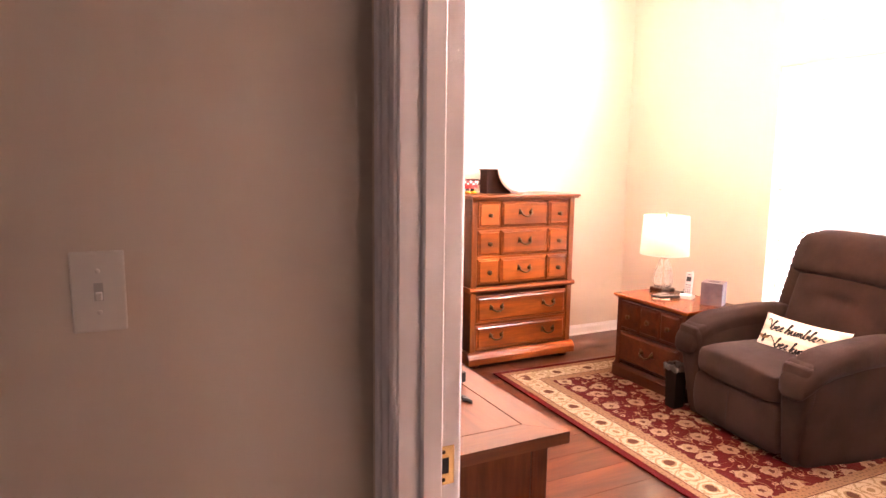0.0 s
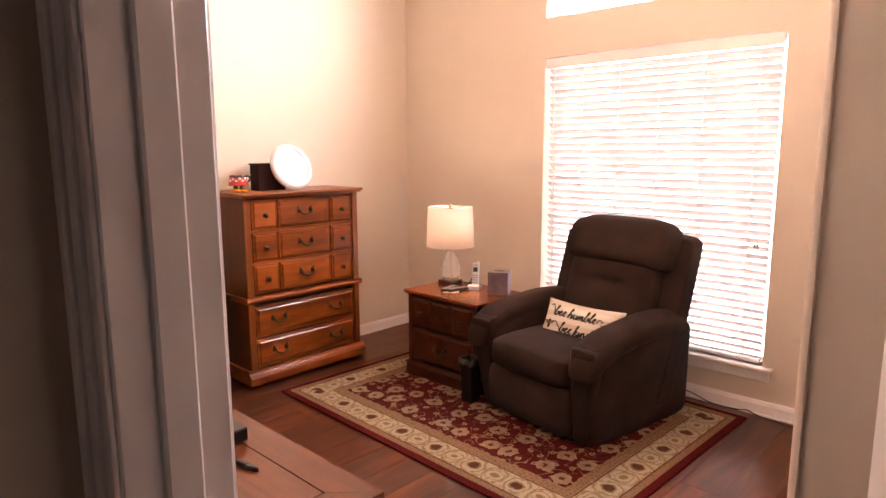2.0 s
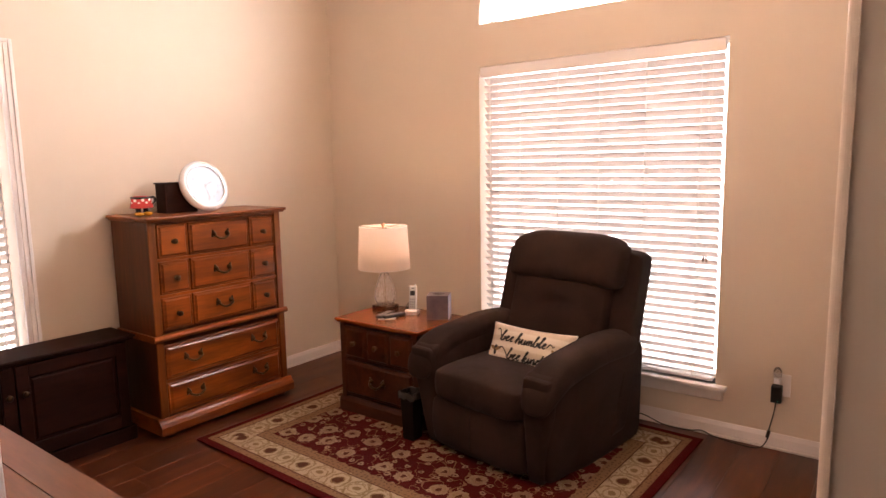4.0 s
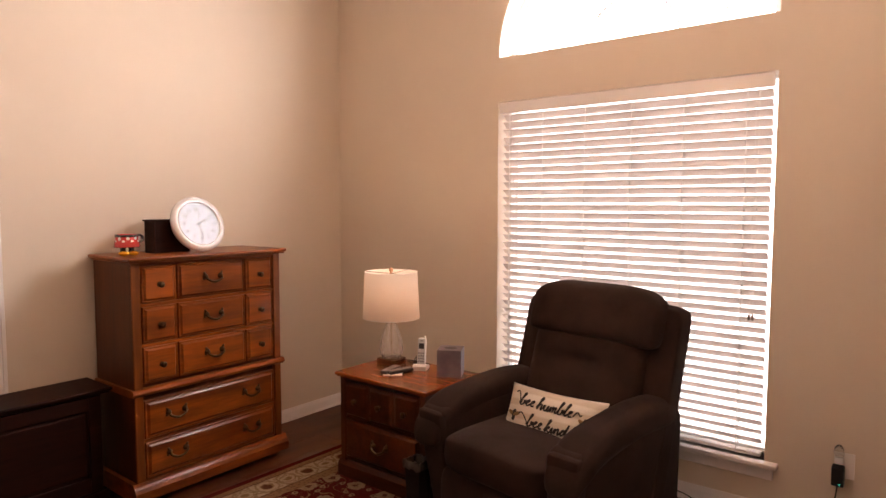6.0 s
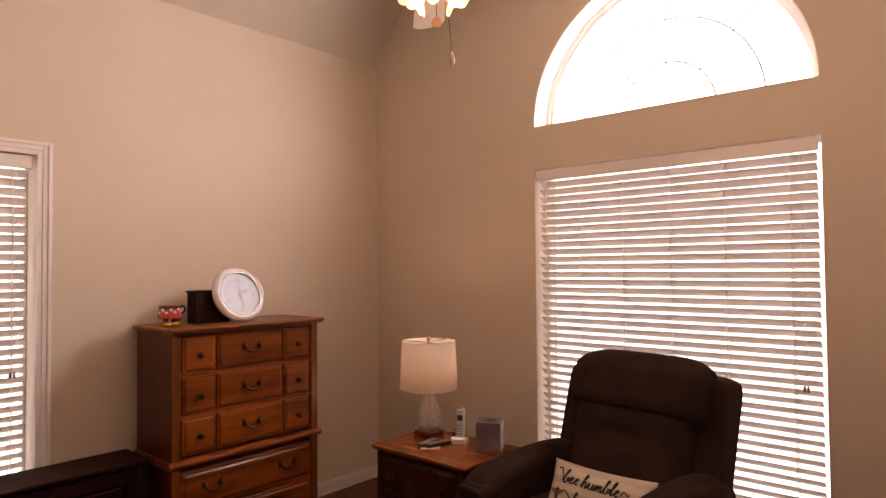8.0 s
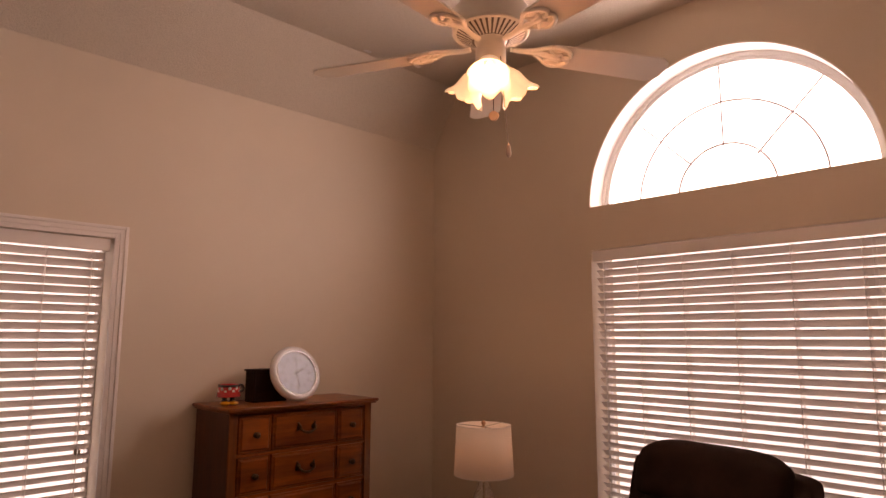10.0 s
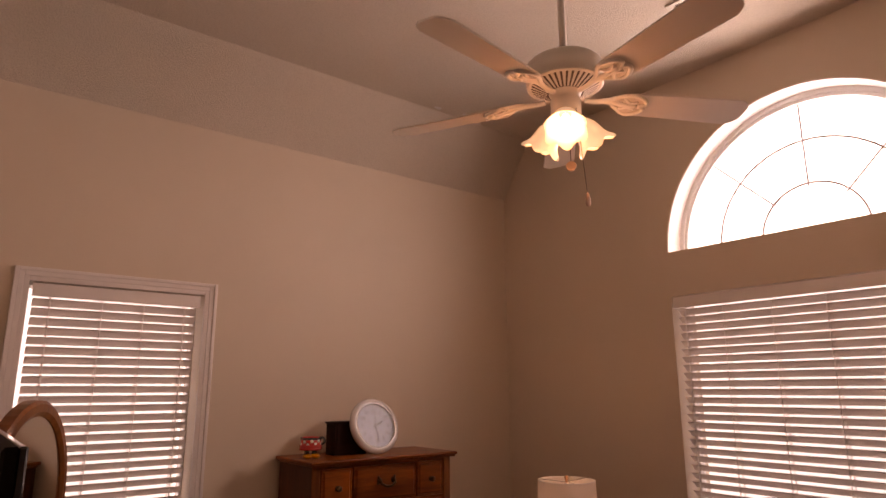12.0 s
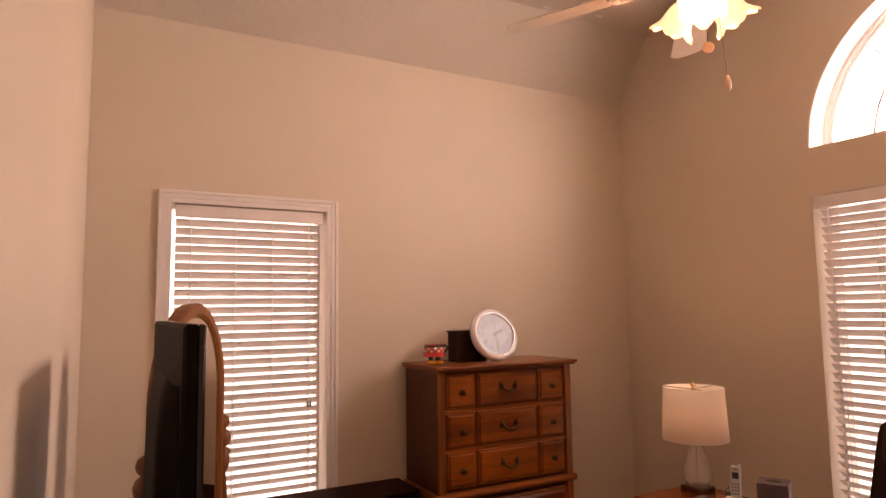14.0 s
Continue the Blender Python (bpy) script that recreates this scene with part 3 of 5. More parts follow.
chest = thing("chest_of_drawers", pose(0.03, -1.322, 0), "tall honey pine chest of drawers with brass handles", "chest of drawers")
HW = 0.437
part("side_panel", box(0.0, 0.385, -HW, -HW + 0.022, 0.03, 1.205, 0.002), WOOD_Z_SHADED, chest)
part("side_panel", box(0.0, 0.385, HW - 0.022, HW, 0.03, 1.205, 0.002), WOOD_Z_SHADED, chest)
part("back_panel", box(0.002, 0.010, -HW + 0.022, HW - 0.022, 0.03, 1.205), WOOD_Z_SHADED, chest)
part("carcass", box(0.010, 0.366, -HW + 0.022, HW - 0.022, 0.05, 1.20), WOOD_Z_SHADED, chest)
part("stile", box(0.366, 0.392, -HW + 0.001, -HW + 0.045, 0.06, 1.204, 0.004, 2), STILE, chest)
part("stile", box(0.366, 0.392, HW - 0.045, HW - 0.001, 0.06, 1.204, 0.004, 2), STILE, chest)
for z0, z1 in ((1.190, 1.204), (0.986, 1.002), (0.785, 0.801), (0.307, 0.325)):
    part("drawer_rail", box(0.366, 0.386, -HW + 0.045, HW - 0.045, z0, z1), WOOD_Y, chest)
part("top", edge_slab(-0.005, 0.43, -HW - 0.025, HW + 0.025, 1.204, 1.232), WOOD_Y, chest)
bm = prism([(0.0, 0.548), (0.396, 0.548), (0.406, 0.556), (0.410, 0.566), (0.406, 0.576), (0.396, 0.583), (0.0, 0.583)], "y", -HW - 0.014, HW + 0.014)
part("waist_moulding", bm, WOOD_Y, chest)
bm = prism([(0.0, 0.03), (0.422, 0.03), (0.424, 0.075), (0.414, 0.092), (0.402, 0.104), (0.396, 0.118), (0.0, 0.118)], "y", -HW - 0.022, HW + 0.022)
part("plinth", bm, WOOD_Y, chest)
for s in (-1, 1):
    for xx in (0.05, 0.36):
        part("bun_foot", lathe([(0.03, 0), (0.042, 0.01), (0.042, 0.024), (0.036, 0.03)], 16, m=pose(xx, s * (HW - 0.05), 0)), WOOD_Z_SHADED, chest, smooth=True)
FW = 2 * HW - 0.10
for z0, z1 in ((1.002, 1.189), (0.801, 0.987), (0.600, 0.786)):
    d = part("drawer", box(0.36, 0.374, -FW / 2, FW / 2, z0, z1, 0.001), WOOD_Y, chest)
    h = z1 - z0
    for yc, w in ((-FW * 0.381, FW * 0.228), (0.0, FW * 0.51), (FW * 0.381, FW * 0.228)):
        f = part("drawer_field", raised(w, h - 0.006, 0.014), WOOD_Y, d, m=pose(0.374, yc, (z0 + z1) / 2))
    bail_handle(chest, 0.0, (z0 + z1) / 2, 0.394)
    drawer_knob(chest, -FW * 0.381, (z0 + z1) / 2 - 0.004, 0.394)
    drawer_knob(chest, FW * 0.381, (z0 + z1) / 2 - 0.004, 0.394)
for z0, z1 in ((0.325, 0.520), (0.124, 0.308)):
    d = part("drawer", box(0.36, 0.374, -FW / 2, FW / 2, z0, z1, 0.001), WOOD_Y, chest)
    part("drawer_field", raised(FW, z1 - z0 - 0.004, 0.014, 0.024), WOOD_Y, d, m=pose(0.374, 0, (z0 + z1) / 2))
    for s in (-1, 1):
        bail_handle(chest, s * FW * 0.29, (z0 + z1) / 2, 0.394)

# ---- things on the chest ----
CT = 1.2322
e = thing("wooden_box", pose(0.20, -1.447, CT), "dark brown wooden letter box on the chest", "box")
for q in ((-0.05, 0.05, -0.10, -0.09, 0, 0.165), (-0.05, 0.05, 0.09, 0.10, 0, 0.165), (-0.05, -0.04, -0.09, 0.09, 0, 0.165), (0.04, 0.05, -0.09, 0.09, 0, 0.165)):
    part("side", box(*q, 0.002), DARKWOOD, e)
part("bottom", box(-0.04, 0.04, -0.09, 0.09, 0.0, 0.01), DARKWOOD, e)
part("lid", box(-0.058, 0.058, -0.108, 0.108, 0.165, 0.175, 0.003), DARKWOOD, e)

clock = thing("wall_clock", pose(0.335, -1.315, CT + 0.003) @ pose(0, 0, 0, 0, -19.5, 0) @ pose(0, 0, 0, 0, 0, 1), "round white wall clock leaning against a dark box", "clock")
CR = 0.155


def disc_x(profile, n=48):
    """Turned shape about the local x axis, centred one radius up."""
    return lathe(profile, n, m=pose(0, 0, CR) @ pose(0, 0, 0, 0, 90, 0))


part("rim", disc_x([(0, -0.020), (CR - 0.012, -0.020), (CR, -0.012), (CR + 0.0, 0.004), (CR - 0.010, 0.018), (CR - 0.022, 0.024), (CR - 0.030, 0.016), (CR - 0.034, 0.004)]), plain("clock_rim", (0.70, 0.68, 0.68), 0.25, var=0.02, coat=0.3), clock, smooth=True)
part("chrome_ring", disc_x([(CR - 0.028, 0.016), (CR - 0.031, 0.021), (CR - 0.035, 0.014)]), plain("chrome", (0.75, 0.75, 0.77), 0.12, metal=1.0, var=0.02), clock, smooth=True)
# blue in the dial colour stands for the window mirrored in its glass
part("dial", disc_x([(CR - 0.030, 0.003), (0, 0.003)]), plain("dial_reflect_blue", (0.66, 0.72, 0.86), 0.6, var=0.02), clock)
INK = plain("dial_ink", (0.02, 0.02, 0.025), 0.5)


def text_mesh(body, size, depth, align="CENTER", shear=0.0):
    c_ = bpy.data.curves.new("lettering", "FONT")
    c_.body, c_.size, c_.extrude, c_.shear = body, size, depth, shear
    c_.align_x, c_.align_y = align, "CENTER"
    c_.resolution_u = 3
    o = bpy.data.objects.new("lettering", c_)
    me = bpy.data.meshes.new_from_object(o)
    bpy.data.objects.remove(o)
    return me


def text_part(name, body, size, mat, parent, m, depth=0.0004, shear=0.0, label=""):
    me = text_mesh(body, size, depth, shear=shear)
    me.materials.append(mat)
    o = new(name, me)
    o.matrix_basis = m
    o.parent = parent
    if label:
        o["label"] = label
    return o


FACE_X = Matrix(((0, 0, 1, 0), (1, 0, 0, 0), (0, 1, 0, 0), (0, 0, 0, 1)))   # text plane to the plane facing +x
for k in range(1, 13):
    a = radians(90 - 30 * k)
    text_part("numeral", str(k), 0.026, INK, clock, Matrix.Translation((0.0038, 0.084 * math.cos(a), CR + 0.084 * math.sin(a))) @ FACE_X)
for k in range(60):
    if k % 5 == 0:
        a = radians(6 * k)
        bm = box(0.0036, 0.0042, -0.0012, 0.0012, 0.098, 0.106)
        part("minute_mark", bm, INK, clock, m=Matrix.Translation((0, 0, CR)) @ pose(0, 0, 0, a * 57.29578, 0, 0))
m, nt, b = mat_new("clock_glass")
b.inputs["Transmission Weight"].default_value = 1.0
b.inputs["Roughness"].default_value = 0.0
b.inputs["IOR"].default_value = 1.235
ob = part("glass_cover", disc_x([(0, 0.0102), (CR - 0.034, 0.0102), (CR - 0.034, 0.0122), (0, 0.0122)]), m, clock, "clear glass over the dial")
ob.visible_shadow = False
HAND = plain("hand_black", (0.03, 0.03, 0.04), 0.4)
for deg, ln, w in ((-65, 0.058, 0.0032), (-172, 0.085, 0.0022)):
    part("hour_hand" if ln < 0.07 else "minute_hand", box(0.0048, 0.0056, -w, w, -0.012, ln), HAND, clock, m=Matrix.Translation((0, 0, CR)) @ pose(0, 0, 0, deg, 0, 0))
part("second_hand", box(0.006, 0.0066, -0.0008, 0.0008, -0.02, 0.09), HAND, clock, m=Matrix.Translation((0, 0, CR)) @ pose(0, 0, 0, -10, 0, 0))

mug = thing("novelty_mug", pose(0.27, -1.698, CT) @ Matrix.Scale(1.06, 4), "red polka-dot novelty mug standing on yellow shoes", "mug")
RED = plain("red_glaze", (0.50, 0.03, 0.025), 0.2, var=0.06, coat=0.5)
YEL = plain("yellow_glaze", (0.75, 0.36, 0.03), 0.25, var=0.05, coat=0.4)
BGL = plain("black_glaze", (0.015, 0.012, 0.012), 0.2, var=0.05, coat=0.5)
part("bowl", lathe([(0.0, 0.042), (0.046, 0.042), (0.054, 0.048), (0.055, 0.058), (0.050, 0.075), (0.050, 0.098), (0.047, 0.1), (0.044, 0.096), (0.044, 0.055), (0, 0.052)], 28), RED, mug, smooth=True)
part("black_band", lathe([(0.0508, 0.088), (0.0515, 0.090), (0.0515, 0.097), (0.0505, 0.099)], 28), BGL, mug, smooth=True)
part("trim_band", lathe([(0.0545, 0.050), (0.057, 0.046), (0.055, 0.040), (0.046, 0.041)], 28), RED, mug, smooth=True)
DOT = plain("white_glaze", (0.8, 0.76, 0.7), 0.2, coat=0.4)
for deg, zz in ((0, 0.068), (-42, 0.066), (42, 0.066), (-20, 0.082), (22, 0.083), (-64, 0.08), (64, 0.08), (-90, 0.066), (90, 0.066), (120, 0.078), (-120, 0.078), (180, 0.07)):
    part("dot", lathe([(0, 0.003), (0.006, 0.0024), (0.008, 0.0)], 12, m=pose(0, 0, zz, 0, 0, deg) @ pose(0.050, 0, 0, 0, 90, 0)), DOT, mug, smooth=True)
part("handle", tube(spline([(0.0, 0.046, 0.062), (0.0, 0.066, 0.064), (0.0, 0.076, 0.078), (0.0, 0.066, 0.094), (0.0, 0.046, 0.094)], 5), 0.006, 8), BGL, mug, smooth=True)
for s in (-1, 1):
    part("leg", lathe([(0.014, 0.016), (0.012, 0.028), (0.015, 0.043)], 14, m=pose(0, s * 0.02, 0)), BGL, mug, smooth=True)
    bm = bmesh.new()
    bmesh.ops.create_uvsphere(bm, u_segments=16, v_segments=10, radius=1.0, matrix=pose(0.012, s * 0.022, 0.011) @ Matrix.Diagonal((0.034, 0.021, 0.011, 1)))
    part("shoe", bm, YEL, mug, smooth=True)

# ---- nightstand ----
ns = thing("nightstand", pose(0.915, -0.915, 0), "dark honey pine nightstand with brass handles", "nightstand")
NW, ND = 0.645, 0.44
# lamp light on the top is put into its lighter pine colour
part("top", edge_slab(0, NW, 0, ND + 0.02, 0.558, 0.584), wood("pine_red_lit_x", (0.17, 0.036, 0.006), (0.30, 0.078, 0.014), "x", rough=0.26, coat=0.2), ns)
# body in the same pine, darkened in colour for the shade below the top
SHADED_Z = wood("pine_red_shaded_z", (0.032, 0.0070, 0.0018), (0.078, 0.018, 0.0042), "z", rough=0.36, spec=0.25, coat=0.08)
SHADED_X = wood("pine_red_shaded_x", (0.034, 0.0074, 0.0018), (0.085, 0.020, 0.0046), "x", rough=0.36, spec=0.25, coat=0.08)
part("carcass", box(0.028, NW - 0.028, 0.045, ND, 0.07, 0.558, 0.003), SHADED_Z, ns)
part("stile", box(0.025, 0.06, 0.022, 0.045, 0.08, 0.556, 0.003), SHADED_Z, ns)
part("stile", box(NW - 0.06, NW - 0.025, 0.022, 0.045, 0.08, 0.556, 0.003), SHADED_Z, ns)
part("plinth", prism([(0.012, 0.0), (ND, 0.0), (ND, 0.10), (0.03, 0.10), (0.02, 0.088), (0.012, 0.075)], "x", 0.012, NW - 0.012), SHADED_X, ns)
FN = Matrix(((0, 1, 0, 0), (-1, 0, 0, 0), (0, 0, 1, 0), (0, 0, 0, 1)))    # +x facing parts turned to face -y
for z0, z1, split in ((0.345, 0.54, True), (0.115, 0.33, False)):
    d = part("drawer", box(0.062, NW - 0.062, 0.032, 0.046, z0, z1), SHADED_X, ns)
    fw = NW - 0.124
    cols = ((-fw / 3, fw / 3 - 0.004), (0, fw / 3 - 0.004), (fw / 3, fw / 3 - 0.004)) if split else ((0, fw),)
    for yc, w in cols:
        part("drawer_field", raised(w, z1 - z0 - 0.004, 0.012, 0.02), SHADED_X, d, m=Matrix.Translation((NW / 2 + yc, 0.032, (z0 + z1) / 2)) @ FN)
    hm = Matrix.Translation((NW / 2, 0.014, (z0 + z1) / 2)) @ FN
    if split:
        for yc in (-fw / 3, 0, fw / 3):
            k = drawer_knob(ns, 0, 0)
            k.matrix_basis = Matrix.Translation((NW / 2 + yc, 0.016, (z0 + z1) / 2)) @ FN
    else:
        k = bail_handle(ns, 0, 0)
        k.matrix_basis = hm

# ---- table lamp ----
NT = 0.5842
lamp = thing("table_lamp", pose(1.035, -0.585, NT), "glass table lamp with a white drum shade, switched on", "lamp")
part("foot", box(-0.06, 0.06, -0.06, 0.06, 0.0, 0.032, 0.004, 2), plain("nickel", (0.22, 0.17, 0.13), 0.22, metal=1.0, var=0.1), lamp)
m, nt, b = mat_new("seeded_glass")
b.inputs["Transmission Weight"].default_value = 0.86
b.inputs["Roughness"].default_value = 0.05
b.inputs["IOR"].default_value = 1.15
b.inputs["Specular IOR Level"].default_value = 0.9
b.inputs["Base Color"].default_value = (0.99, 0.97, 0.95, 1)
vo = node(nt, "ShaderNodeTexVoronoi", Scale=95.0)
nt.links.new(coords(nt, (1, 1, 0.6)), vo.inputs["Vector"])
seeds = ramp(nt, vo.outputs["Distance"], [(0.12, (1, 1, 1)), (0.42, (0, 0, 0))])
bump(nt, b, seeds, 0.55, 0.004)
SEED = m
gl = part("glass_body", lathe([(0.030, 0.034), (0.054, 0.038), (0.065, 0.06), (0.068, 0.085), (0.063, 0.125), (0.052, 0.165), (0.039, 0.20), (0.028, 0.228), (0.023, 0.236), (0.018, 0.236),
                               (0.024, 0.226), (0.035, 0.20), (0.048, 0.165), (0.059, 0.125), (0.064, 0.085), (0.061, 0.062), (0.050, 0.044), (0.030, 0.040)], 36), SEED, lamp, "clear seeded glass body", smooth=True)
gl.visible_shadow = False
part("stem", tube([(0, 0, 0.03), (0, 0, 0.27)], 0.004, 10), plain("stem_brass", (0.7, 0.5, 0.3), 0.25, metal=1.0), lamp)
part("neck", lathe([(0.022, 0.234), (0.024, 0.24), (0.018, 0.25), (0.012, 0.256), (0.012, 0.275), (0, 0.276)], 20), plain("neck_nickel", (0.5, 0.42, 0.34), 0.25, metal=1.0), lamp, smooth=True)
m, nt, b = mat_new("lamp_shade_linen")
out = nt.nodes["Material Output"]
dif = node(nt, "ShaderNodeBsdfDiffuse", Color=(0.84, 0.80, 0.76, 1))
tra = node(nt, "ShaderNodeBsdfTranslucent", Color=(0.80, 0.70, 0.62, 1))
mx = node(nt, "ShaderNodeMixShader", Fac=0.42)
nt.links.new(dif.outputs[0], mx.inputs[1])
nt.links.new(tra.outputs[0], mx.inputs[2])
nt.links.new(mx.outputs[0], out.inputs["Surface"])
wv = node(nt, "ShaderNodeTexNoise", Scale=350.0)
nt.links.new(coords(nt, (1, 1, 0.2)), wv.inputs["Vector"])
bp = node(nt, "ShaderNodeBump", Strength=0.1, Distance=0.001)
nt.links.new(wv.outputs[0], bp.inputs["Height"])
nt.links.new(bp.outputs[0], dif.inputs["Normal"])
SHADE = m
part("shade", lathe([(0.161, 0.262), (0.162, 0.262), (0.149, 0.526), (0.148, 0.526), (0.1605, 0.263)], 56), SHADE, lamp, "white fabric drum shade", smooth=True)
for zz, rr in ((0.264, 0.161), (0.524, 0.1485)):
    part("shade_ring", tube([(rr * math.cos(a), rr * math.sin(a), zz) for a in [2 * math.pi * k / 40 for k in range(40)]], 0.002, 6, close=True), WHITE, lamp)
bm = bmesh.new()
for k in range(3):
    a = radians(90 + 120 * k)
    tube([(0, 0, 0.515), (0.148 * math.cos(a), 0.148 * math.sin(a), 0.524)], 0.0015, 6, bm)
part("spider", bm, BRASS, lamp)
part("harp", tube(spline([(0.0, -0.02, 0.27), (0, -0.05, 0.34), (0, -0.055, 0.42), (0, -0.03, 0.495), (0, 0, 0.512), (0, 0.03, 0.495), (0, 0.055, 0.42), (0, 0.05, 0.34), (0, 0.02, 0.27)], 5), 0.0018, 6), BRASS, lamp)
part("finial", lathe([(0.008, 0.512), (0.006, 0.522), (0.011, 0.530), (0.012, 0.538), (0.007, 0.546), (0, 0.551)], 16), plain("finial_copper", (0.55, 0.32, 0.2), 0.3, metal=1.0), lamp, smooth=True)
LAMP_BULB = emit("lamp_bulb_glow", (1.0, 0.72, 0.45), 6.0)
part("bulb", lathe([(0.012, 0.285), (0.014, 0.31), (0.028, 0.345), (0.030, 0.365), (0.022, 0.388), (0, 0.396)], 20), LAMP_BULB, lamp, smooth=True)
bulb("table_lamp_light", (1.035, -0.585, NT + 0.43), 3.0, 0.03, (1.0, 0.64, 0.38))

# ---- things on the nightstand ----
phone = thing("cordless_phone", pose(1.255, -0.585, NT, 0, 0, 25), "silver cordless phone standing in its charger", "telephone")
part("charger", prism([(-0.042, 0), (0.042, 0), (0.042, 0.012), (0.02, 0.022), (-0.03, 0.03), (-0.042, 0.022)], "x", -0.038, 0.038), SILVER, phone)
hs = part("handset", box(-0.023, 0.023, -0.014, 0.014, 0.0, 0.155, 0.008, 3), SILVER, phone, m=pose(0, 0.008, 0.014, -9, 0, 0))
part("screen", box(-0.015, 0.015, -0.0148, -0.0138, 0.095, 0.125, 0.0005), BLACK, hs)
part("earpiece", box(-0.008, 0.008, -0.0148, -0.0138, 0.137, 0.141, 0.0005), BLACK, hs)
for r_ in range(4):
    for c_ in range(3):
        part("key", box(-0.017 + c_ * 0.0125, -0.008 + c_ * 0.0125, -0.0155, -0.0138, 0.022 + r_ * 0.015, 0.031 + r_ * 0.015, 0.001), plain("key_grey", (0.25, 0.25, 0.26), 0.4) if r_ == 0 and c_ == 0 else bpy.data.materials["key_grey"], hs)
part("antenna", box(0.008, 0.018, -0.006, 0.008, 0.150, 0.165, 0.003), SILVER, hs)

adapter = thing("phone_adapter", pose(1.15, -0.50, NT, 0, 0, 40), "small black adapter with a cable on the nightstand", "adapter")
part("body", box(-0.018, 0.018, -0.012, 0.012, 0.0, 0.018, 0.003), BLACK, adapter)
part("cable", tube(spline([(0, 0, 0.017), (0.002, 0.0, 0.04), (-0.002, 0.01, 0.03), (-0.02, 0.03, 0.008), (-0.05, 0.05, 0.004)], 5), 0.002, 6), BLACK, adapter)

tissue = thing("tissue_box", pose(1.452, -0.575, NT, 0, 0, 28) @ Matrix.Scale(1.14, 4), "purple grey patterned cube tissue box", "tissue box")
m, nt, b = mat_new("tissue_print")
n1 = node(nt, "ShaderNodeTexNoise", Scale=14.0, Detail=4.0)
v = coords(nt)
nt.links.new(v, n1.inputs["Vector"])
sx = nt.nodes.new("ShaderNodeSeparateXYZ")
nt.links.new(v, sx.inputs[0])
c1 = ramp(nt, n1.outputs[0], [(0.35, (0.06, 0.045, 0.10)), (0.6, (0.15, 0.12, 0.19))])
c2 = ramp(nt, n1.outputs[0], [(0.35, (0.10, 0.072, 0.088)), (0.6, (0.17, 0.125, 0.14))])
gt = nt.nodes.new("ShaderNodeMath")
gt.operation = "GREATER_THAN"
gt.inputs[1].default_value = 0.054
nt.links.new(sx.outputs[0], gt.inputs[0])
nt.links.new(mix(nt, gt.outputs[0], c2, c1), b.inputs["Base Color"])
b.inputs["Roughness"].default_value = 0.4
bm = bmesh.new()
s = 0.056
add_box(bm, -s, s, -s, s, 0, 0.125)
part("carton", bm, m, tissue)
part("opening", prism([(0.03 * math.cos(2 * math.pi * k / 24), 0.018 * math.sin(2 * math.pi * k / 24)) for k in range(24)], "z", 0.1252, 0.1262), plain("carton_inside", (0.10, 0.08, 0.08), 0.8), tissue)

def remote(m_, label):
    e = thing("remote_control", m_, label, "remote control", "remotes on the nightstand")
    part("case", box(-0.022, 0.022, -0.075, 0.075, 0, 0.018, 0.006, 2), BLACK, e)
    bm0 = box(-0.004, 0.004, -0.003, 0.003, 0, 0.002, 0.0008)
    k0 = None
    for r_ in range(8):
        for c_ in range(3):
            mm = pose(-0.012 + 0.012 * c_, -0.055 + 0.014 * r_, 0.018)
            if k0 is None:
                k0 = part("button", bm0, bpy.data.materials["key_grey"], e, m=mm)
            else:
                share(k0, "button", mm, e)
    return e


booklet = thing("paper_booklet", pose(1.185, -0.735, NT, 0, 0, 38), "small white paper booklet under the remote", "booklet")
part("pages", box(-0.05, 0.05, -0.07, 0.07, 0, 0.004, 0.001), plain("paper", (0.62, 0.55, 0.50), 0.7), booklet)
remote(pose(1.165, -0.735, NT + 0.0042, 0, 0, 10), "black remote control lying on a booklet")
remote(pose(1.222, -0.72, NT + 0.0042, 0, 0, -14) , "black remote control lying beside another")

# ---- recliner ----
m, nt, b = mat_new("charcoal_fabric")
v = coords(nt)
n1 = node(nt, "ShaderNodeTexNoise", Scale=5.0, Detail=5.0)
n2 = node(nt, "ShaderNodeTexNoise", Scale=420.0, Detail=2.0)
n3 = node(nt, "ShaderNodeTexNoise", Scale=9.0, Detail=3.0)
for n_ in (n1, n2, n3):
    nt.links.new(v, n_.inputs["Vector"])
c = mix(nt, 0.4, ramp(nt, n1.outputs[0], [(0.3, (0.022, 0.0112, 0.0080)), (0.7, (0.040, 0.0200, 0.0146))]), ramp(nt, n2.outputs[0], [(0.3, (0.6, 0.6, 0.6)), (0.7, (1, 1, 1))]), "MULTIPLY")
nt.links.new(c, b.inputs["Base Color"])
b.inputs["Roughness"].default_value = 0.85
b.inputs["Sheen Weight"].default_value = 0.03
b.inputs["Sheen Roughness"].default_value = 0.4
ad = nt.nodes.new("ShaderNodeMath")
ad.operation = "MULTIPLY_ADD"
ad.inputs[1].default_value = 0.12
nt.links.new(n2.outputs[0], ad.inputs[0])
nt.links.new(n3.outputs[0], ad.inputs[2])
bump(nt, b, ad.outputs[0], 0.35, 0.012)
b.inputs["Specular IOR Level"].default_value = 0.15
FAB = m


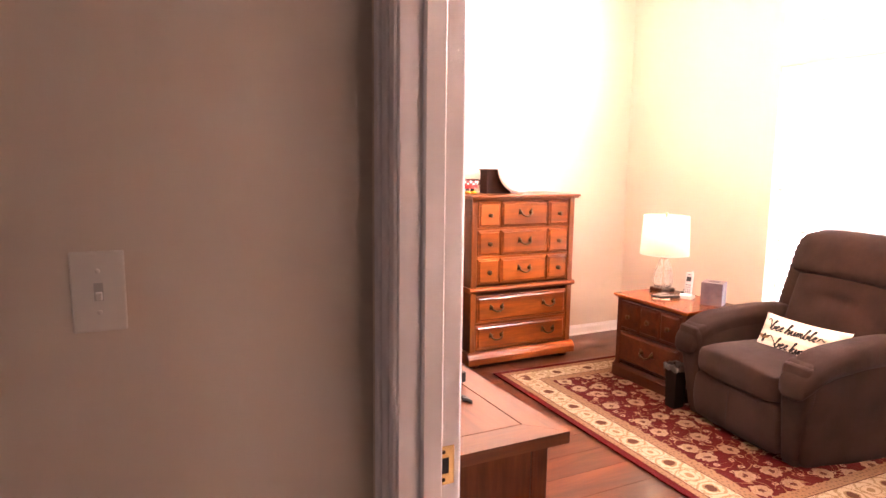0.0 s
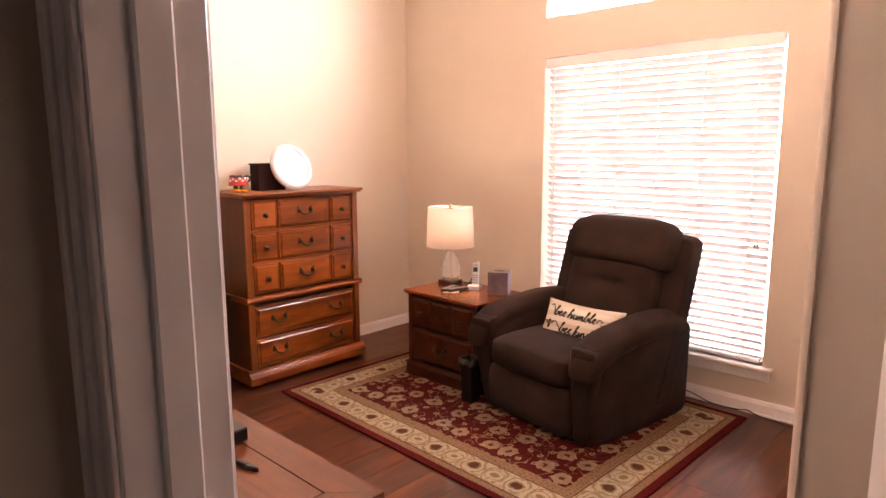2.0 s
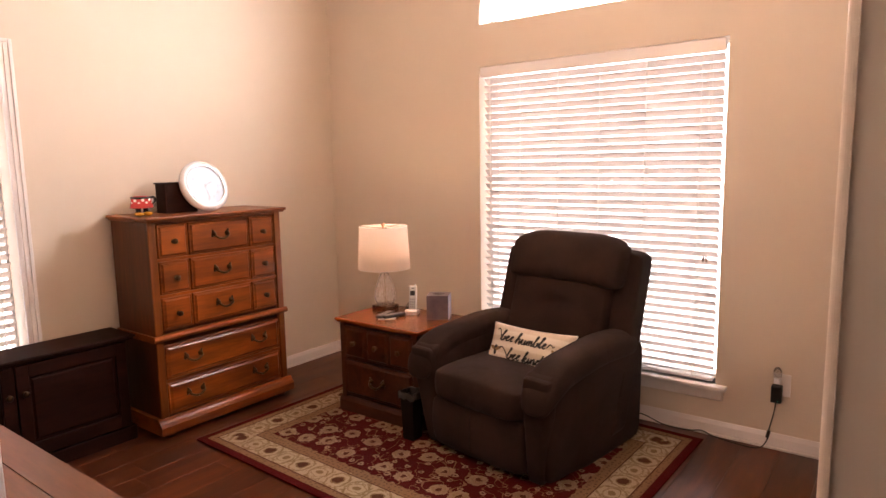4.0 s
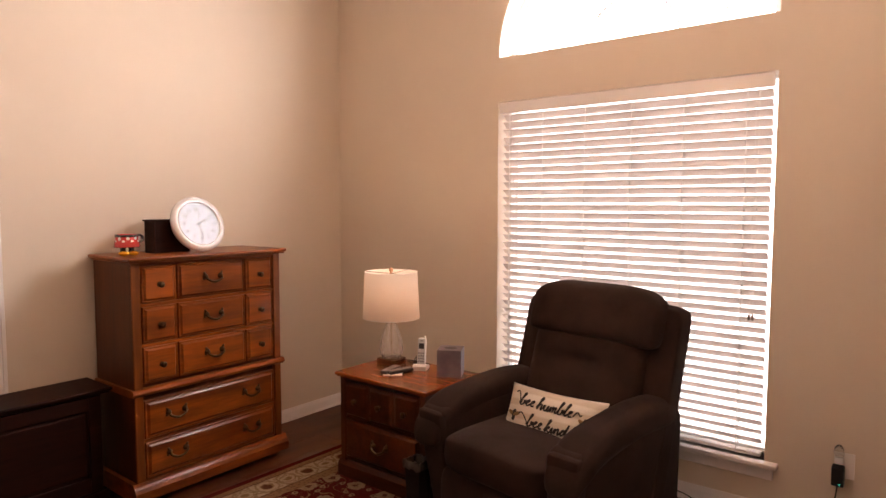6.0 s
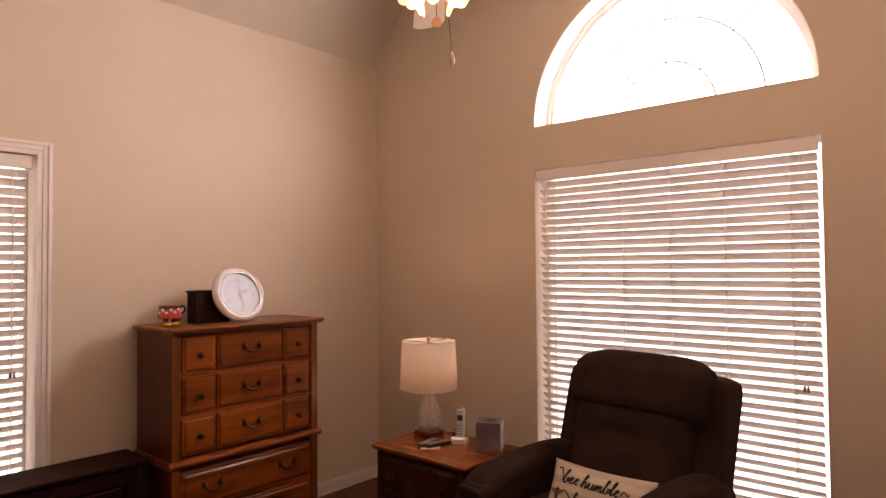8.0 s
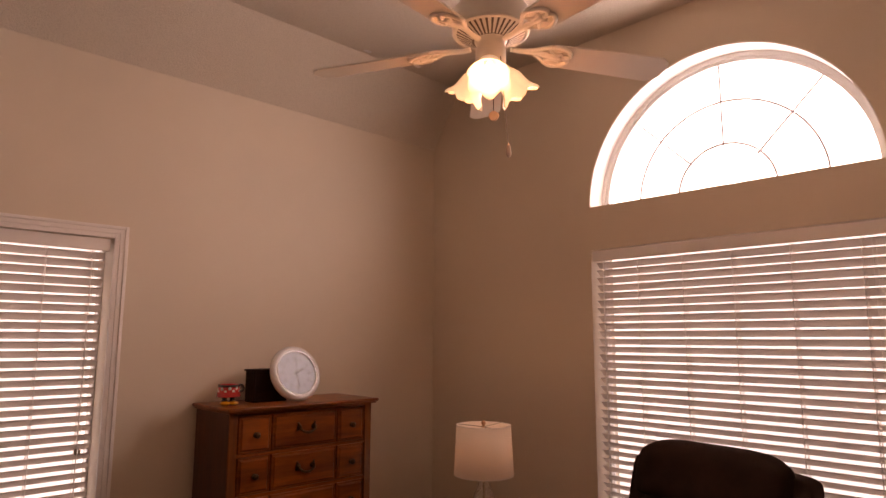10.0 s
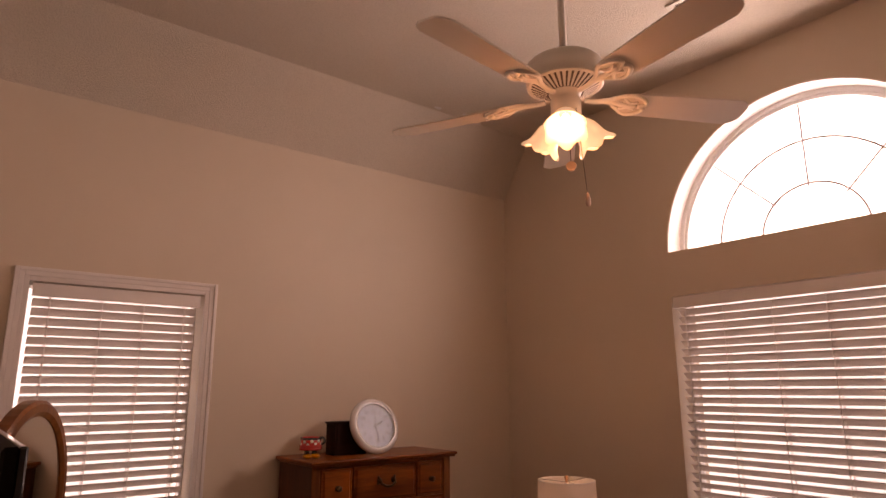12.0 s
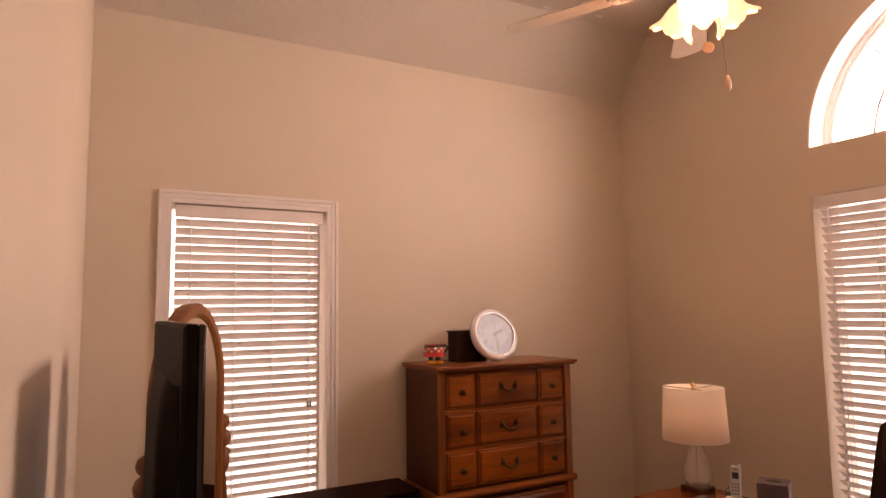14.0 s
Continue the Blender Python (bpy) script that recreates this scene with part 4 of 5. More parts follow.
def cushion(x0, x1, y0, y1, z0, z1, r, shape=None, sub=2, cuts=5):
    """A rounded, padded block; shape(co) bends it."""
    bm = bmesh.new()
    add_box(bm, x0, x1, y0, y1, z0, z1)
    bmesh.ops.subdivide_edges(bm, edges=bm.edges[:], cuts=cuts, use_grid_fill=True)
    cx, cy, cz = (x0 + x1) / 2, (y0 + y1) / 2, (z0 + z1) / 2
    hx_, hy_, hz_ = (x1 - x0) / 2, (y1 - y0) / 2, (z1 - z0) / 2
    for w in bm.verts:
        p = Vector((w.co.x - cx, w.co.y - cy, w.co.z - cz))
        q = Vector((max(-hx_ + r, min(hx_ - r, p.x)), max(-hy_ + r, min(hy_ - r, p.y)), max(-hz_ + r, min(hz_ - r, p.z))))
        d = p - q
        if d.length > 1e-6:
            # points of the outer shell go onto a rounded box
            k = max(abs(d.x), abs(d.y), abs(d.z))
            p = q + d.normalized() * min(r, k if k < r else r)
        w.co = Vector((cx, cy, cz)) + p
        if shape:
            w.co = shape(w.co)
    return bm


def soften(ob, levels=2):
    md = ob.modifiers.new("round", "SUBSURF")
    md.levels = md.render_levels = levels
    return ob


# local frame: the seat faces -y, origin at the middle of its footprint
rc = thing("recliner", pose(2.078, -0.58, 0.011, 0, 0, -8.5), "charcoal fabric recliner armchair standing on the rug", "armchair")
RW = 0.447


def arm_shape(side):
    def f(co):
        t = (co.y + 0.42) / 0.84
        co = co.copy()
        co.z += 0.02 * math.sin(t * math.pi) - 0.02 * t
        co.x += side * (0.035 * max(0, (0.5 - co.z) / 0.5) * -1)
        return co
    return f


for side in (-1, 1):
    xa, xb = (-RW, -RW + 0.155) if side < 0 else (RW - 0.155, RW)

    def side_shape(co, side=side):
        co = co.copy()
        k = co.z / 0.56
        co.x -= side * 0.024 * (1 - k)
        co.y += (0.03 * (1 - k) if co.y > 0.2 else 0.03 * k * (-1 if co.y < -0.2 else 0))
        if co.y < -0.2:
            co.y += 0.035 * (1 - k)
            co.x -= side * 0.022 * (1 - k)
        return co
    soften(part("arm_side", cushion(xa - 0.004, xb + 0.004, -0.445, 0.385, -0.006, 0.545, 0.028, side_shape, cuts=7), FAB, rc, smooth=True))

    def top_shape(co, side=side):
        co = co.copy()
        t = (co.y + 0.45) / 0.8
        co.z += 0.025 * math.sin(max(0, min(1, t)) * math.pi) - 0.015
        fl = max(0.0, min(1.0, (-0.15 - co.y) / 0.3))
        mid = side * (RW - 0.0775)
        co.x = mid + (co.x - mid) * (1 + 0.14 * fl)
        co.z -= 0.03 * max(0.0, min(1.0, (0.05 - co.y) / 0.45))
        if co.y < -0.39:
            co.z -= 0.07 * ((-0.39 - co.y) / 0.085)
        # gathers at the front of the pad
        if co.z > 0.56:
            co.z += 0.004 * math.sin(co.y * 70) * max(0, 1 - abs(co.y + 0.36) / 0.14)
        return co
    soften(part("arm_pad", cushion(xa - (0.018 if side < 0 else 0.0), xb + (0.014 if side > 0 else 0.0), -0.508, 0.34, 0.47, 0.618, 0.062, top_shape, cuts=9), FAB, rc, smooth=True))
    # upholstered front of the arm, tapering towards the floor and gathered under the pad
    def front_shape(co, side=side):
        k = max(0.0, min(1.0, (0.54 - co.z) / 0.52))
        inner = side * (RW - 0.158)
        wrinkle = 0.003 * math.sin(co.x * 190 + 2 * side) * max(0.0, 1 - abs(co.z - 0.50) / 0.09)
        return Vector((inner + (co.x - inner) * (1.06 - 0.50 * k), co.y + 0.055 * k + wrinkle, co.z))
    soften(part("arm_front", cushion(xa - 0.004, xb + 0.004, -0.490, -0.40, 0.0, 0.525, 0.034, front_shape, cuts=9), FAB, rc, smooth=True))


def seat_shape(co):
    co = co.copy()
    if co.z > 0.3:
        co.z += 0.025 * (1 - (co.x / 0.29) ** 2) - 0.04 * max(0, (co.y + 0.1)) * 0.8
    if co.y < -0.4:
        co.y -= 0.02 * (1 - (co.x / 0.30) ** 2)
    return co


soften(part("seat_cushion", cushion(-0.298, 0.298, -0.505, 0.22, 0.265, 0.455, 0.075, seat_shape), FAB, rc, smooth=True))
soften(part("footrest", cushion(-0.298, 0.298, -0.475, -0.34, 0.015, 0.30, 0.04, lambda co: Vector((co.x, co.y - 0.02 * math.sin((co.z - 0.04) / 0.26 * math.pi) * (1 if co.y < -0.4 else 0), co.z))), FAB, rc, smooth=True))
part("base_frame", box(-0.385, 0.385, -0.34, 0.34, 0.002, 0.30, 0.01), FAB, rc)


def lean(co, y0=0.20, z0=0.42, k=0.30):
    return Vector((co.x, co.y + (co.z - z0) * k, co.z))


def back_shape(co):
    c2 = co.copy()
    # tufted dip in the lumbar pad
    if co.y < 0.16:
        c2.y += 0.062 * math.exp(-((co.x / 0.10) ** 2) - ((co.z - 0.705) / 0.026) ** 2)
    c2.x *= 1.0 - 0.06 * max(0, (co.z - 0.5))
    return lean(c2)


def head_shape(co):
    c2 = co.copy()
    c2.z += -0.022 * abs(co.x / 0.33) ** 5
    return lean(c2)


soften(part("lumbar_pad", cushion(-0.30, 0.325, 0.085, 0.24, 0.40, 0.865, 0.055, back_shape, cuts=11), FAB, rc, smooth=True))
soften(part("head_pad", cushion(-0.345, 0.378, 0.050, 0.245, 0.825, 1.085, 0.075, head_shape, cuts=7), FAB, rc, smooth=True))


def shell_shape(co):
    c2 = co.copy()
    c2.z -= 0.012 * abs(co.x / 0.41) ** 4
    return lean(c2)


soften(part("back_shell", cushion(-0.425, 0.448, 0.165, 0.30, 0.10, 1.005, 0.022, shell_shape, cuts=13), FAB, rc, smooth=True))

# stitched seam down the middle of the footrest
SEAM = plain("seam_thread", (0.016, 0.009, 0.007), 0.9)
part("seam", tube([(0.0, -0.5045, 0.05), (0.0, -0.5055, 0.16), (0.0, -0.499, 0.26)], 0.0022, 6), SEAM, rc)

# pillow on the seat
m, nt, b = mat_new("pillow_linen")
v = coords(nt)
wv = node(nt, "ShaderNodeTexWave", Scale=5.5, Distortion=0.6)
wv.bands_direction = "Y"
nt.links.new(v, wv.inputs["Vector"])
n2 = node(nt, "ShaderNodeTexNoise", Scale=500.0)
nt.links.new(v, n2.inputs["Vector"])
nt.links.new(mix(nt, 0.3, ramp(nt, wv.outputs["Fac"], [(0.3, (0.70, 0.62, 0.52)), (0.7, (0.58, 0.48, 0.37))]), ramp(nt, n2.outputs[0], [(0.3, (0.7, 0.7, 0.7)), (0.7, (1, 1, 1))]), "MULTIPLY"), b.inputs["Base Color"])
b.inputs["Roughness"].default_value = 0.9
bump(nt, b, n2.outputs[0], 0.3, 0.002)
PIL = m
pillow = thing("lumbar_pillow", pose(2.140, -0.725, 0.533, 64, 0, -4) @ Matrix.Scale(1.06, 4), "cream lumbar pillow lettered bee humble bee kind", "pillow")
PW, PH = 0.235, 0.112
bm = bmesh.new()
nx, ny = 20, 12
for s in (-1, 1):
    grid = []
    for i in range(nx + 1):
        row = []
        for j in range(ny + 1):
            u, w_ = 2 * i / nx - 1, 2 * j / ny - 1
            puff = ((1 - u ** 4) * (1 - w_ ** 4)) ** 0.6
            sag = 1 - 0.05 * (1 - u * u) * w_ * w_
            row.append(bm.verts.new((u * PW * (1 - 0.04 * (1 - w_ * w_)), w_ * PH * sag * (1 - 0.06 * (1 - u * u)), s * 0.045 * puff)))
        grid.append(row)
    for i in range(nx):
        for j in range(ny):
            bm.faces.new((grid[i][j], grid[i + 1][j], grid[i + 1][j + 1], grid[i][j + 1]))
bmesh.ops.remove_doubles(bm, verts=bm.verts, dist=0.0008)
part("cover", bm, PIL, pillow, smooth=True)


def pillow_z(x, y):
    u, w_ = x / PW, y / PH
    return 0.045 * (max(0, 1 - u ** 4) * max(0, 1 - w_ ** 4)) ** 0.6


THREAD = plain("black_thread", (0.02, 0.018, 0.018), 0.8)


GLYPHS = {
    "b": (1.0, [(0, .2), (.25, 1.2), (.45, 1.9), (.35, 2.1), (.2, 1.8), (.2, .3), (.35, 0), (.65, .1), (.75, .5), (.6, .8), (.75, .72), (1.0, .8)]),
    "e": (0.8, [(0, .3), (.35, .55), (.55, .85), (.4, 1.0), (.2, .75), (.2, .3), (.4, 0), (.7, .15)]),
    "h": (1.0, [(0, .2), (.3, 1.3), (.5, 1.9), (.38, 2.1), (.22, 1.7), (.2, 0), (.25, .5), (.5, .95), (.7, .8), (.7, .2), (.85, 0)]),
    "u": (1.05, [(0, .5), (.15, .95), (.2, .3), (.4, 0), (.65, .25), (.75, .95), (.75, .2), (.9, 0)]),
    "m": (1.2, [(0, .4), (.15, .9), (.2, 0), (.25, .5), (.45, .95), (.55, .7), (.55, 0), (.6, .5), (.8, .95), (.92, .7), (.92, .2), (1.05, 0)]),
    "l": (0.6, [(0, .2), (.3, 1.2), (.5, 1.9), (.38, 2.1), (.22, 1.7), (.22, .3), (.4, 0)]),
    "k": (0.95, [(0, .2), (.3, 1.3), (.5, 1.9), (.38, 2.1), (.22, 1.7), (.2, 0), (.25, .5), (.55, .95), (.65, .75), (.35, .5), (.65, .1), (.85, 0)]),
    "i": (0.5, [(0, .3), (.15, .9), (.18, .2), (.35, 0)]),
    "n": (0.95, [(0, .4), (.15, .9), (.2, 0), (.25, .5), (.5, .95), (.65, .7), (.65, .2), (.8, 0)]),
    "d": (1.1, [(0, .4), (.5, .9), (.3, .95), (.12, .5), (.25, .05), (.5, .2), (.7, 1.0), (.85, 2.0), (.8, .4), (.95, 0), (1.2, .3)]),
}


def pillow_word(word, x, y, sx, sy):
    """One word in joined script, embroidered on the pillow; returns where it ends."""
    pts = []
    for ch in word:
        w, path = GLYPHS[ch]
        for u, v_ in path:
            pts.append((x + (u + 0.22 * v_) * sx, y + v_ * sy, 0))
        x += w * sx
    line = spline(pts, 4)
    part("lettering", tube([(q.x, q.y, pillow_z(q.x, q.y) + 0.0004) for q in line], 0.0036, 6), THREAD, pillow, "black embroidered script reading " + word)
    return x + 0.35 * sx


end = pillow_word("bee", -0.155, 0.020, 0.0305, 0.025)
pillow_word("humble", end, 0.016, 0.0305, 0.025)
end = pillow_word("bee", -0.095, -0.062, 0.0305, 0.025)
pillow_word("kind", end, -0.066, 0.0305, 0.025)
for pts in ([(-0.185, 0.070), (-0.172, 0.076), (-0.16, 0.06), (-0.15, 0.035)], [(0.112, 0.022), (0.128, 0.042), (0.142, 0.030), (0.15, 0.036)], [(-0.145, -0.020), (-0.13, -0.012), (-0.11, -0.028), (-0.092, -0.05)], [(0.10, -0.058), (0.118, -0.046), (0.13, -0.058), (0.145, -0.05)]):
    part("flourish", tube([(q.x, q.y, pillow_z(q.x, q.y) + 0.0006) for q in spline([(x, y, 0) for x, y in pts], 5)], 0.0026, 6), THREAD, pillow)
BEE = plain("bee_ochre", (0.22, 0.13, 0.05), 0.8)
for bx, by, rot in ((-0.168, -0.030, 20), (0.168, 0.000, -25)):
    bm = bmesh.new()
    for k in range(3):
        bmesh.ops.create_uvsphere(bm, u_segments=10, v_segments=6, radius=1.0, matrix=pose(bx, by + 0.014 * (k - 1), pillow_z(bx, by + 0.014 * (k - 1)) + 0.0006) @ Matrix.Diagonal((0.0085 + 0.001 * (1 - abs(k - 1)), 0.011, 0.0022, 1)))
    part("bee_body", bm, THREAD, pillow)
    for s in (-1, 1):
        bm = bmesh.new()
        bmesh.ops.create_uvsphere(bm, u_segments=10, v_segments=6, radius=1.0, matrix=pose(bx + s * 0.014, by + 0.007, pillow_z(bx + s * 0.014, by) + 0.0006, 0, 0, s * 25) @ Matrix.Diagonal((0.020, 0.0085, 0.0018, 1)))
        part("bee_wing", bm, BEE, pillow)

# ---- waste bin between nightstand and recliner ----
bn = thing("waste_bin", pose(1.558, -0.975, 0.012, 0, 0, 0) @ Matrix.Scale(0.88, 4), "black plastic waste bin with a liner bag", "waste bin")
bm = bmesh.new()
rows = [(0.042, 0.0), (0.051, 0.285), (0.056, 0.285), (0.056, 0.295), (0.049, 0.295), (0.040, 0.01)]
rings = [[bm.verts.new((sx_ * h_ * 0.95, sy_ * h_, z_)) for sx_, sy_ in ((-1, -1), (1, -1), (1, 1), (-1, 1))] for h_, z_ in rows]
for p_, q_ in zip(rings, rings[1:]):
    for k in range(4):
        bm.faces.new((p_[k], p_[(k + 1) % 4], q_[(k + 1) % 4], q_[k]))
bm.faces.new(rings[0])
bm.faces.new(rings[-1])
BINP = plain("bin_plastic", (0.010, 0.006, 0.0045), 0.7, var=0.1)
BINP.node_tree.nodes["Principled BSDF"].inputs["Specular IOR Level"].default_value = 0.1
part("bucket", bm, BINP, bn)
bm = bmesh.new()
prev = None
loop = []
for k in range(32):
    a = 2 * math.pi * k / 32
    q_ = max(abs(math.cos(a)), abs(math.sin(a)))
    loop.append((math.cos(a) / q_ * 0.97, math.sin(a) / q_))
rr = [[bm.verts.new((x * h_ + rnd.uniform(-0.004, 0.004), y * h_ + rnd.uniform(-0.004, 0.004), z_ + rnd.uniform(-0.008, 0.008))) for x, y in loop] for h_, z_ in ((0.060, 0.262), (0.061, 0.300), (0.047, 0.302), (0.044, 0.25))]
for p_, q_ in zip(rr, rr[1:]):
    for k in range(32):
        bm.faces.new((p_[k], p_[(k + 1) % 32], q_[(k + 1) % 32], q_[k]))
part("liner", bm, plain("bin_liner", (0.020, 0.013, 0.009), 0.5), bn, "thin grey plastic liner folded over the rim", smooth=True)

# ---- desk by the door, with what stands on it ----
DX, DY, DTZ = 2.952, -2.874, 0.777
desk = thing("desk", pose(0, 0, 0), "reddish pine desk with an inlaid line round its top", "desk")
DL, DBACK = 1.35, -3.362
x0, x1, y0, y1 = DX - DL, DX, DBACK, DY
bw = 0.088
g = 0.0022
part("top_board", box(x0 + bw + g, x1 - bw - g, y0 + g, y1 - bw - g, DTZ - 0.028, DTZ, 0.001), DESK_X, desk)
part("groove_bed", box(x0 + bw - 0.004, x1 - bw + 0.004, y0 + 0.002, y1 - bw + 0.004, DTZ - 0.032, DTZ - 0.006), plain("groove_dark", (0.03, 0.012, 0.006), 0.8), desk)


def mitred(pts, z0_, z1_):
    return prism(pts, "z", z0_, z1_)


part("top_border", mitred([(x0, y1), (x1, y1), (x1 - bw, y1 - bw), (x0 + bw, y1 - bw)], DTZ - 0.032, DTZ), DESK_X, desk)
part("top_border", mitred([(x1, y1 - 0.0006), (x1, y0), (x1 - bw, y0), (x1 - bw, y1 - bw - 0.0006)], DTZ - 0.032, DTZ), DESK_Y, desk)
part("top_border", mitred([(x0, y1 - 0.0006), (x0, y0), (x0 + bw, y0), (x0 + bw, y1 - bw - 0.0006)], DTZ - 0.032, DTZ), DESK_Y, desk)
for xa, xb in ((x1 - 0.065, x1 - 0.04), (x0 + 0.04, x0 + 0.065)):
    part("side_panel", box(xa, xb, y0 + 0.01, y1 - 0.045, 0.0, DTZ - 0.032, 0.002), DESK_Z, desk)
    for yy in (y1 - 0.092, y0 + 0.012):
        part("corner_post", box(xa - 0.008, xb + 0.008, yy, yy + 0.05, 0.0, DTZ - 0.0325, 0.003), DESK_Z, desk)
part("back_panel", box(x0 + 0.066, x1 - 0.066, y0 + 0.02, y0 + 0.036, 0.25, DTZ - 0.033), DESK_Z, desk)
part("apron", box(x0 + 0.066, x1 - 0.066, y1 - 0.075, y1 - 0.055, DTZ - 0.14, DTZ - 0.033, 0.002), DESK_X, desk)

tv = thing("flat_screen_television", pose(2.14, -3.178, DTZ, 0, 0, 0), "large flat-screen television with a grey back on the desk", "television")
TW, TH = 0.56, 0.633
part("stand_base", box(-0.25, 0.25, -0.09, 0.14, 0.0, 0.018, 0.005, 2), BLACK, tv)
part("stand_neck", box(-0.05, 0.05, -0.05, -0.02, 0.018, 0.20, 0.005), BLACK, tv)
bm = bmesh.new()
ring0 = [(-TW / 2, 0.10), (TW / 2, 0.10), (TW / 2, 0.10 + TH), (-TW / 2, 0.10 + TH)]
rows = [(0.0, 0.0), (-0.014, 0.0), (-0.018, 0.006), (-0.021, 0.16)]
prev = None
for y_, ins in rows:
    ring = [bm.verts.new((x_ - math.copysign(ins, x_), y_, z_ + (ins if z_ < 0.3 else -ins))) for x_, z_ in ring0]
    if prev:
        for k in range(4):
            bm.faces.new((prev[k], prev[(k + 1) % 4], ring[(k + 1) % 4], ring[k]))
    else:
        bm.faces.new(ring)
    prev = ring
bm.faces.new(prev)
part("back_cover", bm, GREYP, tv, "grey plastic back cover with cooling slots")
bm = bmesh.new()
prof = [(-0.016, 0.66), (-0.024, 0.62), (-0.031, 0.56), (-0.034, 0.47), (-0.035, 0.34), (-0.033, 0.20), (-0.028, 0.135), (-0.016, 0.125)]
prism(prof, "x", -TW / 2 + 0.07, TW / 2 - 0.03, bm)
part("rear_hump", bm, GREYP, tv, "swelling dark rear housing", smooth=True)
part("bezel", box(-TW / 2, TW / 2, 0.0, 0.012, 0.10, 0.10 + TH, 0.003), plain("gloss_black", (0.012, 0.011, 0.011), 0.12, coat=0.6), tv)
part("screen", box(-TW / 2 + 0.02, TW / 2 - 0.02, 0.0121, 0.0135, 0.125, 0.08 + TH), plain("screen_black", (0.01, 0.01, 0.012), 0.08), tv)
for k in range(5):
    part("vent_slot", box(-TW / 2 + 0.03, -TW / 2 + 0.05, -0.0225, -0.0185, 0.40 + k * 0.035, 0.42 + k * 0.035, 0.001), BLACK, tv)
box_dev = thing("media_box", pose(2.475, -2.985, DTZ, 0, 0, 2), "small black media box on the desk", "media box")
part("case", box(-0.055, 0.055, -0.035, 0.035, 0.004, 0.038, 0.003), BLACK, box_dev)
for sx_ in (-0.04, 0.04):
    for sy_ in (-0.02, 0.02):
        part("rubber_foot", lathe([(0.006, 0), (0.006, 0.004)], 8, m=pose(sx_, sy_, 0)), BLACK, box_dev)
pen = thing("black_bracket", pose(2.60, -3.03, DTZ, 0, 0, 12), "small black plastic bracket lying on the desk", "bracket")
part("bar", box(-0.05, 0.05, -0.006, 0.006, 0, 0.012, 0.002), BLACK, pen)
part("tip", prism([(0.05, -0.008), (0.085, 0.0), (0.05, 0.008)], "z", 0, 0.01), BLACK, pen)

# ---- cheval mirror ----
mir = thing("cheval_mirror", pose(1.785, -2.685, 0, 0, 0, -8), "standing oak cheval mirror with an arched frame", "mirror")
MIRC = Matrix.Translation((1.35, -3.058, 0)) @ pose(0, 0, 0, 0, 0, 154.5)   # the glass faces local -y
mir.matrix_basis = MIRC
OAK = wood("oak_honey", (0.14, 0.042, 0.010), (0.28, 0.095, 0.024), "z", rough=0.3, knots=False)
MW, MZ0, MZ1 = 0.272, 0.42, 1.555


def arch_loop(w, z0, z1, n=24):
    pts = [(-w, z0), (w, z0)]
    for k in range(n + 1):
        a = math.pi * k / n
        pts.append((w * math.cos(a), z1 - w + w * math.sin(a)))
    return pts


def arch_frame(w, z0, z1, wid, y0, y1):
    bm = bmesh.new()
    outer, inner = arch_loop(w, z0, z1), arch_loop(w - wid, z0 + wid, z1 - wid)
    rows = [(inner, y0 + 0.008), (inner, y1), (outer, y1), (outer, y0 + 0.006), (arch_loop(w - 0.01, z0 + 0.01, z1 - 0.01), y0), (arch_loop(w - wid + 0.012, z0 + wid - 0.012, z1 - wid + 0.012), y0)]
    vs = [[bm.verts.new((x_, y_, z_)) for x_, z_ in lp] for lp, y_ in rows]
    for a_, c_ in zip(vs, vs[1:] + vs[:1]):
        for k in range(len(a_)):
            j = (k + 1) % len(a_)
            bm.faces.new((a_[k], a_[j], c_[j], c_[k]))
    return bm


part("frame", arch_frame(MW, MZ0, MZ1, 0.042, -0.018, 0.018), OAK, mir, smooth=False)
m, nt, b = mat_new("mirror_silver")
b.inputs["Metallic"].default_value, b.inputs["Roughness"].default_value = 1.0, 0.01
b.inputs["Base Color"].default_value = (0.86, 0.87, 0.86, 1)
part("mirror_glass", prism(arch_loop(MW - 0.04, MZ0 + 0.04, MZ1 - 0.04), "y", -0.008, -0.003), m, mir)
part("backing", prism(arch_loop(MW - 0.03, MZ0 + 0.03, MZ1 - 0.03), "y", -0.0025, 0.006), OAK, mir)
post = [(0.022, 0.0), (0.022, 0.10), (0.014, 0.14), (0.020, 0.30), (0.016, 0.60), (0.021, 0.85), (0.014, 0.93), (0.024, 0.95), (0.026, 0.985), (0.014, 1.005), (0.013, 1.015), (0.027, 1.030), (0.030, 1.048), (0.024, 1.066), (0.012, 1.076), (0.021, 1.085), (0.025, 1.100), (0.020, 1.115), (0.008, 1.124), (0, 1.126)]
for s in (-1, 1):
    part("post", lathe(post, 18, m=pose(s * (MW + 0.035), 0, 0.06)), OAK, mir, smooth=True)
    part("pivot_knob", lathe([(0, 0.05), (0.012, 0.047), (0.016, 0.036), (0.010, 0.024), (0.007, 0.0)], 14, m=pose(s * (MW + 0.05), 0, 1.05, 0, 90 * s, 0)), OAK, mir, smooth=True)
    part("foot", prism([(-0.20, 0.0), (-0.16, 0.0), (-0.10, 0.03), (0.10, 0.03), (0.16, 0.0), (0.20, 0.0), (0.19, 0.03), (0.06, 0.085), (-0.06, 0.085), (-0.19, 0.03)], "x", s * (MW + 0.035) - 0.018, s * (MW + 0.035) + 0.018), OAK, mir)
